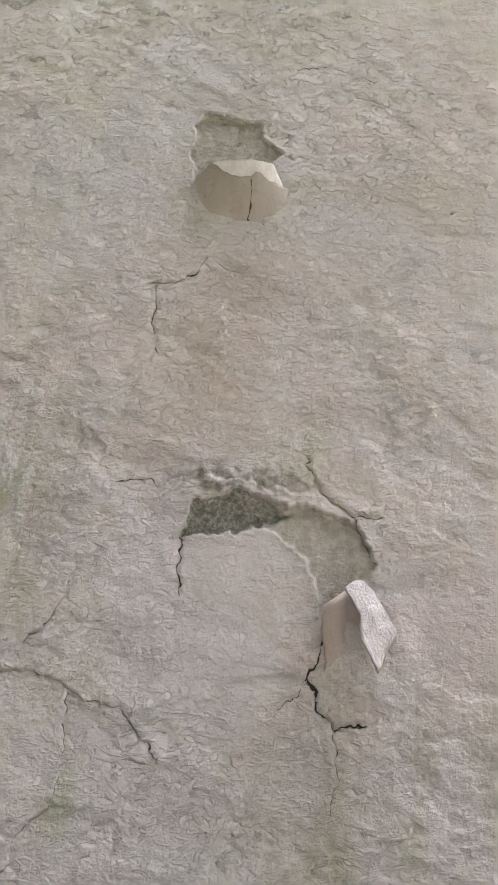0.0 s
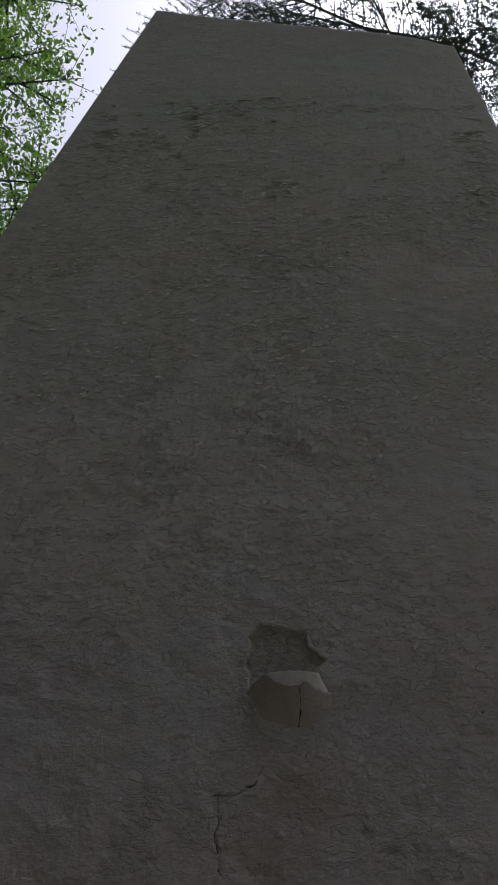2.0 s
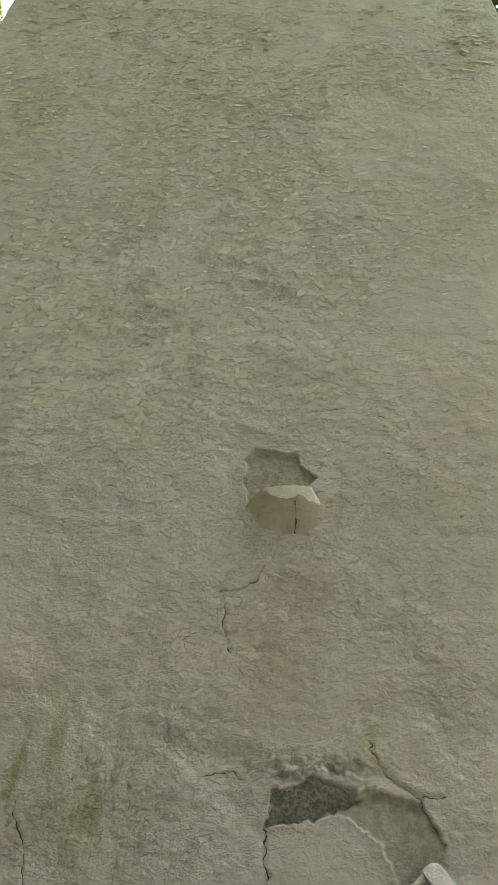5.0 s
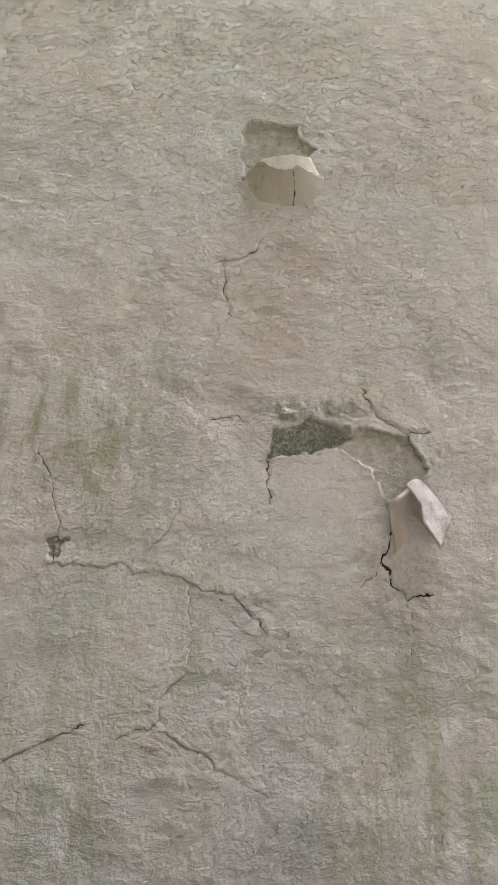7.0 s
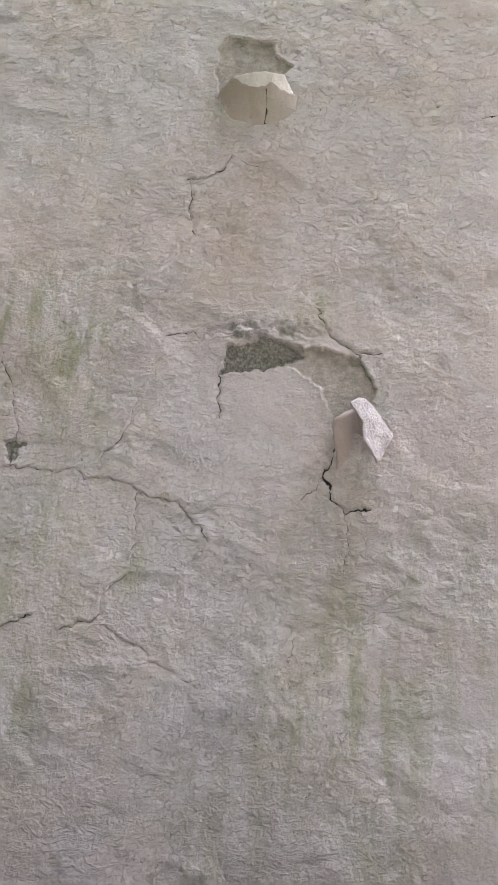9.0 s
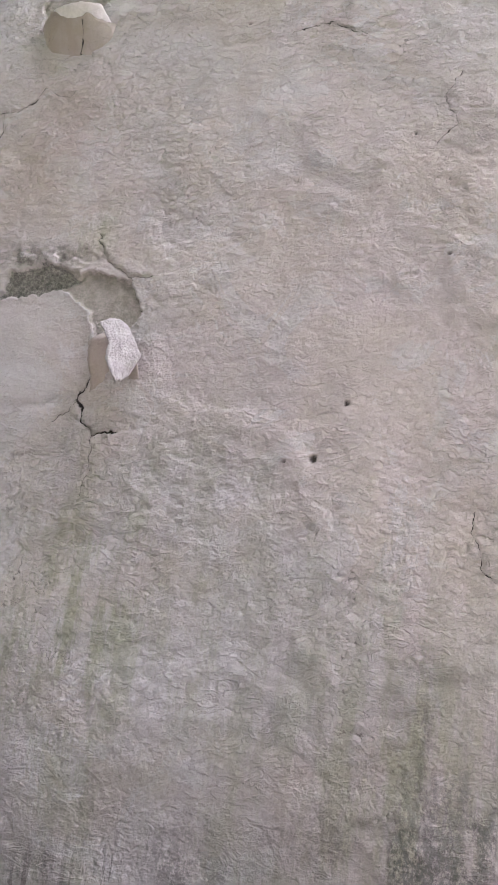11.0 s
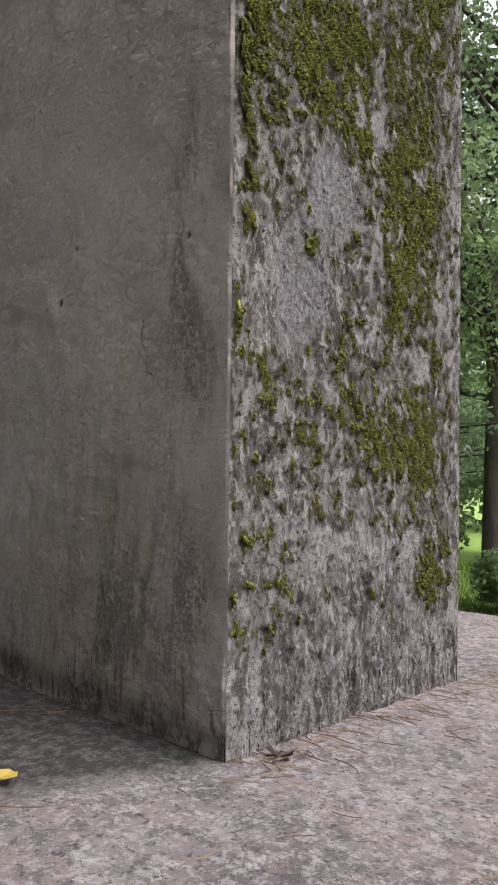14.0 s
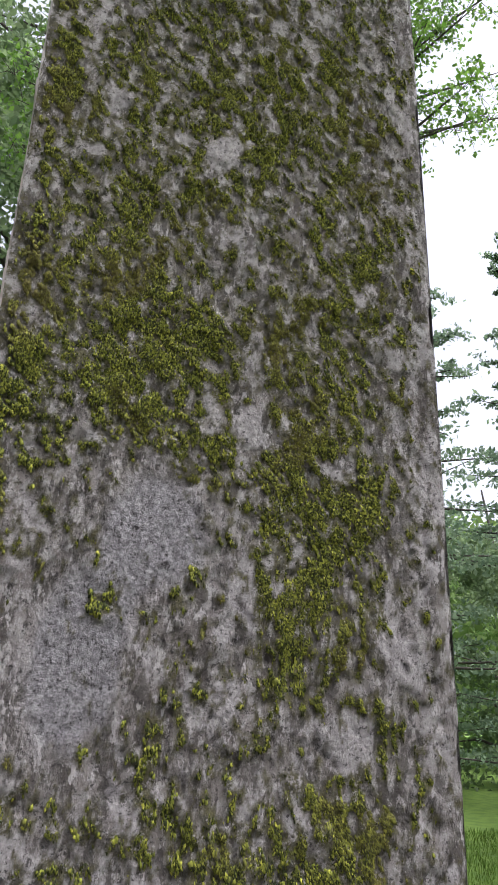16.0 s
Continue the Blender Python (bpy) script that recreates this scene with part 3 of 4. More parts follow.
SY = fore + V * (back_y(SZ) - fore)


MOSS_BEDS = [  # y, z, half width, half height, thickness
    (1.60, 1.48, 0.09, 0.10, 0.62), (1.68, 1.40, 0.08, 0.08, 0.8), (1.78, 1.31, 0.06, 0.05, 0.8),
    (1.965, 1.20, 0.10, 0.17, 1.0), (2.09, 1.25, 0.05, 0.09, 0.7), (1.957, 0.97, 0.06, 0.09, 0.7),
    (1.886, 0.64, 0.15, 0.10, 0.8), (2.063, 0.63, 0.06, 0.14, 0.9), (2.114, 0.285, 0.06, 0.085, 1.2),
    (1.481, 0.70, 0.025, 0.10, 0.75), (1.516, 0.297, 0.022, 0.06, 0.75), (1.456, 1.42, 0.08, 0.11, 0.55),
    (2.10, 1.72, 0.10, 0.13, 0.5), (1.60, 1.70, 0.13, 0.25, 0.45), (1.74, 1.56, 0.11, 0.10, 0.5),
    (1.98, 1.50, 0.12, 0.18, 0.55), (1.70, 2.15, 0.28, 0.30, 0.35), (2.07, 0.95, 0.07, 0.30, 0.40),
    (2.00, 2.15, 0.18, 0.35, 0.3), (1.80, 0.84, 0.06, 0.10, 0.3), (1.62, 0.66, 0.05, 0.10, 0.35)]
MOSS_GAPS = [
    (1.707, 1.17, 0.075, 0.095, 1.1), (1.545, 0.93, 0.095, 0.14, 0.9), (1.796, 0.37, 0.085, 0.055, 1.6), (1.857, 1.385, 0.030, 0.050, 1.3),
    (1.959, 1.178, 0.025, 0.025, 1.1), (2.034, 1.305, 0.042, 0.020, 1.1), (2.059, 0.83, 0.045, 0.055, 1.1), (2.178, 0.97, 0.04, 0.06, 0.9),
    (1.644, 0.372, 0.04, 0.05, 1.0), (1.623, 1.531, 0.012, 0.025, 1.2), (1.824, 0.99, 0.014, 0.03, 1.0), (1.841, 0.87, 0.014, 0.03, 1.0),
    (2.006, 0.662, 0.014, 0.03, 1.0), (1.93, 0.47, 0.014, 0.03, 1.0), (2.033, 0.375, 0.03, 0.025, 1.2), (1.537, 2.116, 0.035, 0.03, 1.2), (1.78, 2.02, 0.035, 0.05, 1.2)]


def beds(y, z, rows):
    return sum(a * np.exp(-(((y - cy) / ry) ** 2 + ((z - cz) / rz) ** 2) ** 1.5) for cy, cz, ry, rz, a in rows)


def moss_field(y, z):
    """How thick the moss grows on the side, by place: beds broken up by hanging strands."""
    wy = y + 0.07 * (fbm(y * 7, z * 7, 3, 71) - 0.5)
    wz = z + 0.07 * (fbm(y * 7, z * 7, 3, 79) - 0.5)
    bed = beds(wy, wz, MOSS_BEDS) - beds(wy, wz, MOSS_GAPS)
    bed = bed + 0.20 * step(1.25, 1.6, z) - 0.5 * step(0.22, 0.14, z) - 0.35 * step(2.19, 2.245, y) - 0.3 * step(0.45, 0.35, z) * step(2.06, 2.0, wy) * step(1.55, 1.60, wy)
    bed = bed + 0.18 * step(1.50, 1.42, y) * step(0.55, 0.75, z) * (1 - 0.5 * step(0.8, 0.9, z) * step(1.2, 1.1, z))
    grain = fbm(y * 75, z * 45, 2, 77)
    holes = fbm(y * 52, z * 30, 3, 78)
    return 0.285 + 0.40 * np.clip(bed, -0.6, 0.92) + 0.42 * (ropes(y, z) - 0.5) + 0.40 * (grain - 0.5) + 0.75 * (holes - 0.5)


def ropes(y, z):
    """Hanging strands of moss, slanting where they grow high up: 1 along a strand, 0 between."""
    across = y + 0.12 * z + 0.55 * np.clip(z - 1.15, 0, 9) + 0.05 * (fbm(y * 9, z * 9, 2, 69) - 0.5)
    a = np.abs(vnoise(across * 62 + 2 * fbm(y * 22, z * 22, 2, 70), z * 24, 72) - 0.5)
    b = np.abs(vnoise(across * 120, z * 46, 76) - 0.5)
    return np.clip(1.15 - 3.2 * a, 0, 1) * 0.6 + np.clip(1.15 - 3.2 * b, 0, 1) * 0.4


field = moss_field(SY, SZ)
mossy = step(0.26, 0.50, field)


def side_relief(y, z):
    lumps = 0.009 * (fbm(y * 5, z * 4, 3, 81) - 0.5) + 0.013 * (fbm(y * 26, z * 17, 4, 82, 0.6) - 0.5) + 0.006 * (fbm(y * 70, z * 60, 2, 83) - 0.5)
    return lumps - 0.006 * step(0.60, 0.70, fbm(y * 34, z * 26, 3, 84)) + 0.005 * step(0.56, 0.60, fbm(y * 9 + 2, z * 6, 4, 85))


sh = side_relief(SY, SZ)
scrape = np.clip(1.1 * blob(SY, SZ, 1.70, 1.17, 0.09, 0.12) + 1.1 * blob(SY, SZ, 1.58, 0.93, 0.08, 0.16), 0, 1)
scrape = step(0.35, 0.65, scrape + 0.5 * (fbm(SY * 16, SZ * 8, 3, 86) - 0.5))
sh = sh * (1 - 0.35 * scrape) - 0.003 * scrape
pale = step(0.42, 0.52, beds(SY + 0.03 * (fbm(SY * 30, SZ * 30, 3, 88) - 0.5), SZ + 0.03 * (fbm(SY * 30, SZ * 30, 3, 80) - 0.5), [g for g in MOSS_GAPS if g[2] < 0.06 or g[4] > 1.5]) + 0.5 * (fbm(SY * 24, SZ * 20, 3, 87) - 0.5)) * 0.85
pale = np.maximum(pale, 0.9 * step(0.60, 0.625, fbm(SY * 26, SZ * 14, 4, 74, 0.6)))
groove = np.exp(-((SZ - 1.305 - 0.01 * (fbm(SY * 20, SZ * 0, 2, 75) - 0.5)) / 0.004) ** 2) * step(1.50, 1.46, SY)
sh += 0.006 * np.maximum(pale - 0.5, 0) - 0.010 * groove
foot = step(0.26, 0.05, SZ + 0.22 * (fbm(SY * 7, SZ * 0, 3, 89) - 0.4))
sh += 0.003 * mossy
edge_f, edge_b = step(0.008, 0.0, V), step(0.985, 1.0, V)
SX = right_x(V, SZ) - 0.001 + sh * step(0.0, 0.12, V) * step(1.0, 0.95, V) - edge_f * (corner_wear(SZ) - 0.001) - edge_b * (0.004 + 0.02 * np.clip(fbm(SZ * 11, SZ * 0, 3, 90) - 0.5, 0, 1))
SYw = SY + edge_f * corner_wear(SZ) - edge_b * 0.02 * np.clip(fbm(SZ * 8, SZ * 0 + 4, 3, 91) - 0.45, 0, 1)
side = part("side_face", grid_mesh("side_face", np.stack([SX, SYw, SZ], -1), [WEATHERED], {"moss": mossy * 0.95, "pale": pale, "scrape": scrape, "foot": foot}), pillar, "grey weathered render with pale scars and black streaks")

# the faces turned away, and the sloping top
for label, rows in (("back_face", [(X_RIGHT, Y_BACK, 0), (X_LEFT, Y_BACK, 0)]), ("end_face", [(X_LEFT, Y_BACK, 0), (X_LEFT, Y_FRONT, 0)])):
    pts = np.zeros((40, 12, 3))
    for i, v in enumerate(np.linspace(0, 1, 40)):
        for j, u in enumerate(np.linspace(0, 1, 12)):
            bx, by = rows[0][0] * (1 - u) + rows[1][0] * u, rows[0][1] * (1 - u) + rows[1][1] * u
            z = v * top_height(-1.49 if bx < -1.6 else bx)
            tx = bx + LEAN_L * z * abs(bx) / 1.63 if bx < 0 else bx * (float(right_x(1.0, z)) - 0.006) / X_RIGHT
            ty = by + (by - Y_FRONT) / (Y_BACK - Y_FRONT) * (back_y(z) - Y_BACK)
            pts[i, j] = (tx, ty, z)
    part(label, grid_mesh(label, pts, [WEATHERED]), pillar)
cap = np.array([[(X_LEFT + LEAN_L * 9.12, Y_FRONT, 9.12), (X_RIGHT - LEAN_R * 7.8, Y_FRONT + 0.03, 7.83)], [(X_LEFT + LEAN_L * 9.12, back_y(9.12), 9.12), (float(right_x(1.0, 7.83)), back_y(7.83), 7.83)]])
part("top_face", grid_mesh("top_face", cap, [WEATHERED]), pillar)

# ---- curling sheets of paint ----
def curl(name, out_fn, columns, rows, label, material, tan_shade=0.85):
    """A thin sheet; out_fn gives its point for (u, v)."""
    outer = np.array([[out_fn(u, v) for u in np.linspace(0, 1, columns)] for v in np.linspace(0, 1, rows)])
    gx, gz = outer[..., 0], outer[..., 2]
    d, side = line_distance(gx + 0.008 * (fbm(gx * 40, gz * 40, 2, 14) - 0.5), gz, [(0.044, 2.13), (0.053, 2.06), (0.047, 2.012), (0.08, 1.995)])
    dull = np.full(gx.shape, -1.0)
    # tan of the sheets, with the shade of their lean and hollow mixed in
    me = grid_mesh(name, outer, [material], {"bare": dull, "deep": dull, "grain": dull * 0 + 0.4, "stain_shade": dull * 0 + tan_shade, "crack": side * d / 0.0022, "crack_on": step(0.013, 0.007, d) * (gz < 2.095) * (gz > 1.997)})
    ob = part(name, me, pillar, label)
    thick = ob.modifiers.new("thickness", 'SOLIDIFY')
    thick.thickness, thick.offset = 0.0028, 0
    return ob


def sheet_point(u, z, back=0.0):
    """A sheet flush with the wall at its foot and sides, leaning out towards its top."""
    rise = max(0.0, (z - 1.955) / 0.185)
    x = -0.092 + 0.030 * max(0.0, 1 - rise) * (1 - u) + u * (0.232 + 0.012 * noise.noise((z * 17, 7.9, 0))) + (1 - u) * (0.006 * noise.noise((z * 21, 1.9, 0)) + 0.004 * noise.noise((z * 70, 4.2, 0)))
    edge = max(0.0, math.sin(math.pi * min(1, u * 0.96 + 0.02))) ** 0.7
    return (x, Y_FRONT + 0.008 + back - 0.060 * edge * rise ** 1.7, z)


def tear(u):
    """Height of the ragged line where the outer coat of that sheet ends."""
    if u < 0.22:
        z = 2.086 + 0.046 * (u / 0.22) ** 0.6
    else:
        z = 2.132 - 0.040 * min(1.0, (u - 0.22) / 0.20) + 0.012 * math.exp(-((u - 0.68) / 0.05) ** 2)
    return z + 0.012 * float(step(0.25, 0.45, u)) + 0.004 * noise.noise((u * 17, 2.3, 0)) + 0.002 * noise.noise((u * 41, 6.3, 0))


def upper_sheet(u, v):
    return sheet_point(u, 1.955 + (tear(u) - 1.955) * v)


def upper_lip(u, v):
    """The pale inner coat of the same sheet, bared above the tear."""
    s = 0.23 + 0.72 * u
    low = tear(s) - 0.014
    top = 2.134 + 0.010 * u + 0.003 * noise.noise((u * 9, 5.1, 0)) - 0.045 * max(0.0, u - 0.80) / 0.20
    return sheet_point(s, low + (max(top, low + 0.012) - low) * v, 0.003)


def lower_curl(u, v):
    """Top of the lower sheet folded out and down, its pale back outward, ragged below. u runs across, v down."""
    left = 0.284 + 0.029 * min(1, v * 3) + 0.032 * max(0.0, v - 0.65) / 0.35
    right = 0.338 + 0.046 * min(1, v / 0.65) - 0.022 * max(0.0, v - 0.65) / 0.35
    x = left + (right - left) * u + 0.003 * noise.noise((u * 3, v * 9, 2.2))
    low = 1.068 + 0.030 * u * u + 0.012 * noise.noise((u * 8, 1.1, 0)) + 0.007 * noise.noise((u * 27, 4.1, 0))
    top = 1.205 + 0.018 * math.sin(math.pi * min(1, u * 0.9))
    roll = 0.008 * (1 - u) ** 2 * math.sin(math.pi * min(1.0, v * 1.1))
    out = 0.064 - 0.036 * u + 0.010 * math.sin(math.pi * v * 0.8) - roll + 0.002 * noise.noise((u * 4.3, v * 6.6, 4.4))
    return (x, Y_FRONT - out, top + (low - top) * v)


def under_sheet(u, v):
    """Sheet below the curl, hollow, leaning out to the fold at its top."""
    x = 0.250 + 0.020 * (1 - v) + 0.118 * u + (1 - u) * (0.010 * noise.noise((v * 4.1, 6.6, 0)) + 0.005 * noise.noise((v * 15, 8.2, 0)))
    z = 0.995 + v * (0.175 + 0.045 * min(1, u * 2.2) - 0.09 * max(0.0, u - 0.6) / 0.4)
    hollow = 0.034 * math.exp(-((u - 0.42) / 0.22) ** 2) * v
    return (x, Y_FRONT + 0.010 - 0.058 * v ** 1.3 * max(0.0, math.sin(math.pi * (0.22 + 0.70 * u))) ** 0.6 + hollow + 0.010 * math.sin(math.pi * v) * u, z)


curl("paint_sheet", upper_sheet, 44, 26, "sheet of cream paint leaning out from the wall", PAINT)
curl("paint_lip", upper_lip, 36, 10, "bared pale strip along the torn top of the sheet", LIP, 0.0)
curl("paint_curl", lower_curl, 30, 40, "pale paint curled back from the wall", CHALK, 0.0)
curl("paint_sheet", under_sheet, 24, 20, "lifted sheet of cream paint under the curl", PAINT)

# ---- small flakes lifting off the paint ----
def paint_flakes(count, seed):
    rng = np.random.default_rng(seed)
    verts, faces = [], []
    while len(faces) < count:
        x, z = rng.uniform(-1.45, 1.2), rng.uniform(2.9, 6.6)
        where = 0.12 + float(step(0.40, 0.60, fbm(np.array([x * 1.5 + 3]), np.array([z * 1.2]), 3, 7))[0])
        if rng.uniform() > where * min(1.0, max(0.0, (z - 2.3) * 0.8)) * (1.0 if z < 5.5 else 0.55):
            continue
        for q in range(rng.integers(1, 5)):
            cx, cz = x + rng.normal(0, 0.05), z + rng.normal(0, 0.035)
            if not X_LEFT + 0.2 < cx < 1.15:
                continue
            w, t = rng.uniform(0.005, 0.008 + 0.007 * (z - 1.5)), rng.uniform(0.003, 0.007 + 0.0042 * (z - 1.5))
            lift = rng.uniform(0.001, 0.003 + 0.0016 * (z - 1.5))
            sides = 9
            y = float(front_y(np.array(cx))) - 0.001
            up = 1 if rng.uniform() < 0.4 else -1
            tilt = rng.normal(0, 0.35)
            base = len(verts)
            for k in range(sides):
                a = 2 * math.pi * k / sides + rng.uniform(-0.3, 0.3)
                r = rng.uniform(0.35, 1.25)
                dx, dz = w * r * math.cos(a), t * r * math.sin(a)
                dx, dz = dx * math.cos(tilt) - dz * math.sin(tilt), dx * math.sin(tilt) + dz * math.cos(tilt)
                out = lift * (0.5 + 0.5 * up * math.sin(a)) ** 1.5
                verts.append((cx + dx, y - out - 0.001, cz + dz))
            faces.append(tuple(range(base, base + sides)))
    return verts, faces


fv, ff = paint_flakes(4200, 17)
flakes = part("flaked_paint", soup_mesh("flaked_paint", fv, ff, FLAKE), pillar, "small lifted flakes of pale paint", "stuff")
thick = flakes.modifiers.new("thickness", 'SOLIDIFY')
thick.thickness = 0.0012

# ---- moss: many small tufts ----
def moss_tufts(count, seed):
    rng = np.random.default_rng(seed)
    y = rng.uniform(y0 + 0.01, y1 - 0.04, count)
    z = rng.uniform(0.1, 3.2, count)
    f = moss_field(y, z)
    keep = rng.uniform(0, 1, count) < step(0.50, 0.60, f)
    y, z, f = y[keep], z[keep], f[keep]
    n = len(y)
    rope = ropes(y, z)
    tall = (0.001 + 0.002 * step(0.55, 0.75, f) + 0.0045 * rope ** 2 * step(0.5, 0.65, f)) * rng.uniform(0.5, 1.3, n)
    size = rng.uniform(0.0013, 0.0032, n)
    v = (y - front_y(X_RIGHT - LEAN_R * z)) / (back_y(z) - front_y(X_RIGHT - LEAN_R * z))
    x = right_x(v, z) - 0.001 + side_relief(y, z) + 0.003 * step(0.40, 0.60, f)
    spin = rng.uniform(0, 6.28, n)
    ring = 4
    verts = np.zeros((n, ring + 1, 3))
    for k in range(ring):
        w = spin + 2 * math.pi * k / ring
        r = size * rng.uniform(0.7, 1.25, n)
        verts[:, k] = np.stack([x - 0.002, y + r * np.cos(w), z + 1.9 * r * np.sin(w)], -1)
    verts[:, ring] = np.stack([x + tall, y + rng.normal(0, 0.002, n), z - 1.2 * size + rng.normal(0, 0.002, n)], -1)
    tri = np.array([[k, (k + 1) % ring, ring] for k in range(ring)])
    faces = (np.arange(n)[:, None, None] * (ring + 1) + tri[None]).reshape(-1, 3)
    return verts.reshape(-1, 3), faces


mv, mf = moss_tufts(640000, 3)
part("moss", soup_mesh("moss", mv, mf, MOSS, True), pillar, "yellow-green cushions and strands of moss", "stuff")

# ---- the slab under the pillar ----
def slab_edge(x):
    x = np.clip(x, -1.5, 3.0)
    return 3.25 + 0.04 * x + 0.10 * x * np.abs(x)


sx = np.concatenate([np.arange(-5, 0, 0.06), np.arange(0, 3.2, 0.016), np.arange(3.2, 6.01, 0.08)])
sy = np.concatenate([np.arange(-4.5, -0.2, 0.08), np.arange(-0.2, 2.6, 0.016), np.arange(2.6, 3.36, 0.03)])
GX, GY = np.meshgrid(sx, sy)
ROW = GY
GY = np.where(ROW > 2.6, 2.6 + (ROW - 2.6) / (sy[-1] - 2.6) * (slab_edge(GX) - 2.6), ROW)
GZ = 0.010 * (fbm(GX * 2.5, GY * 2.5, 3, 101) - 0.5) + 0.007 * (fbm(GX * 18, GY * 18, 4, 102) - 0.5) - 0.010 - 0.03 * step(sy[-1] - 0.08, sy[-1], ROW)
# damp stone and the pillar's soft shade before its front, painted as one mask
damp_shade = np.clip(1.3 * step(0.85, 0.15, Y_FRONT - GY + 0.25 * (GX - 1.0)) * (GY < Y_FRONT + 0.05) * step(1.42, 1.25, GX - 0.35 * (GY - Y_FRONT)) * (0.65 + 0.6 * fbm(GX * 5, GY * 5, 3, 103)), 0, 1) * 0.95
GZ -= 0.010 * step(0.025, 0.0, np.abs(GY - Y_FRONT + 0.005)) * (GX < 1.38) * step(0.4, 0.6, fbm(GX * 9, GY * 0, 3, 104))
drop = [np.stack([GX[-1], GY[-1] - 0.01 * k, GZ[-1] - d], -1)[None] for k, d in ((0, 0.06), (2, 0.5), (3, 1.7))]
slab_rows = np.concatenate([np.stack([GX, GY, GZ], -1)] + drop)
slab = tagged(new("pavement", grid_mesh("pavement", slab_rows, [SLAB], {"damp_shade": np.concatenate([damp_shade, np.zeros((3, damp_shade.shape[1]))])})), "grey weathered stone plinth with pale lichen blotches", "plinth", kind="structure")
bm = bmesh.new()
bmesh.ops.create_cube(bm, size=1, matrix=Matrix.Translation((0.5, -0.80, -0.86)) @ Matrix.Diagonal((10.96, 7.38, 1.6, 1)))
me = bpy.data.meshes.new("plinth_body")
bm.to_mesh(me)
bm.free()
me.materials.append(SLAB)
part("plinth_body", me, slab)

# fallen needles
def fallen_needles(count, seed):
    rng = np.random.default_rng(seed)
    verts, faces = [], []
    for k in range(count):
        if k % 3 == 0:
            x, y = 1.40 + abs(rng.normal(0, 0.05)), rng.uniform(1.35, 2.5)
        else:
            x, y = rng.uniform(0.5, 3.0), rng.uniform(0.2, 3.2)
        if X_LEFT < x < 1.37 and Y_FRONT - 0.02 < y < Y_BACK:
            continue
        a, length, w = rng.uniform(0, 6.28), rng.uniform(0.04, 0.09), 0.0006
        bend = rng.normal(0, 0.25)
        z = -0.005
        p = np.array([x, y])
        base = len(verts)
        for i in range(4):
            d = np.array([math.cos(a + bend * i), math.sin(a + bend * i)])
            s = np.array([-d[1], d[0]]) * w
            verts += [(*(p + s), z), (*(p - s), z), (*p, z + 0.0016)]
            p = p + d * length / 3
        for i in range(3):
            b = base + 3 * i
            faces += [(b, b + 3, b + 5, b + 2), (b + 2, b + 5, b + 4, b + 1)]
    return verts, faces


nv, nf = fallen_needles(300, 8)
tagged(new("fallen_needles", soup_mesh("fallen_needles", nv, nf, DRY)), "dry brown pine needles scattered on the stone plinth", "pine needles", kind="stuff")


def fan_leaf(name, material, size, curlz, at, label, category):
    """A two-lobed fan leaf with a stalk, cupped."""
    bm = bmesh.new()
    rows = []
    for i in range(9):
        a = radians(-78 + 156 * i / 8)
        notch = 1 - 0.45 * math.exp(-((i - 4) / 0.8) ** 2)
        row = []
        for r in (0.12, 0.4, 0.7, 1.0):
            rr = size * r * (notch if r == 1.0 else 1 - (1 - notch) * r * 0.4)
            row.append(bm.verts.new((rr * math.sin(a), rr * math.cos(a), 0.004 + curlz * (r * math.sin(a)) ** 2 + 0.006 * math.sin(i * 1.9) * r)))
        rows.append(row)
    for a, b in zip(rows, rows[1:]):
        for k in range(3):
            bm.faces.new((a[k], a[k + 1], b[k + 1], b[k]))
    me = bpy.data.meshes.new(name)
    bm.to_mesh(me)
    bm.free()
    me.materials.append(material)
    ob = tagged(new(name, me), label, category)
    ob.matrix_world = at
    so = ob.modifiers.new("thickness", 'SOLIDIFY')
    so.thickness = 0.0012
    v, f = tube_arrays([(0, 0.005, 0.004), (0.004, -0.015, 0.008), (0.002, -0.04, 0.004)], [0.0012, 0.001, 0.0008], 5)
    part("stalk", soup_mesh("stalk", v, f, material, True), ob)
    return ob


fan_leaf("fallen_leaf", YELLOW, 0.044, 0.004, pose(1.200, 1.005, -0.002, 12, 0, 38), "yellow two-lobed leaf lying on the stone plinth", "leaf")
# a piece of bark, given the fan leaf's shape
fan_leaf("bark_piece", DARKBARK, 0.030, 0.010, pose(1.43, 1.464, -0.006, 0, 0, 20), "dark curled piece of bark lying beside the pillar, built as a leaf", "leaf")

# ---- lawn and planting ----
gx = np.concatenate([np.linspace(-400, -40, 10), np.linspace(-36, 24, 61), np.linspace(30, 400, 10)])
gy = np.concatenate([np.linspace(-400, -30, 10), np.linspace(-26, 46, 73), np.linspace(55, 500, 10)])
QX, QY = np.meshgrid(gx, gy)
QZ = GROUND + 0.25 * (fbm(QX * 0.12, QY * 0.12, 3, 111) - 0.5)
tagged(new("ground", grid_mesh("ground", np.stack([QX, QY, QZ], -1), [LAWN])), "mown green lawn under tall trees", "lawn", kind="structure")


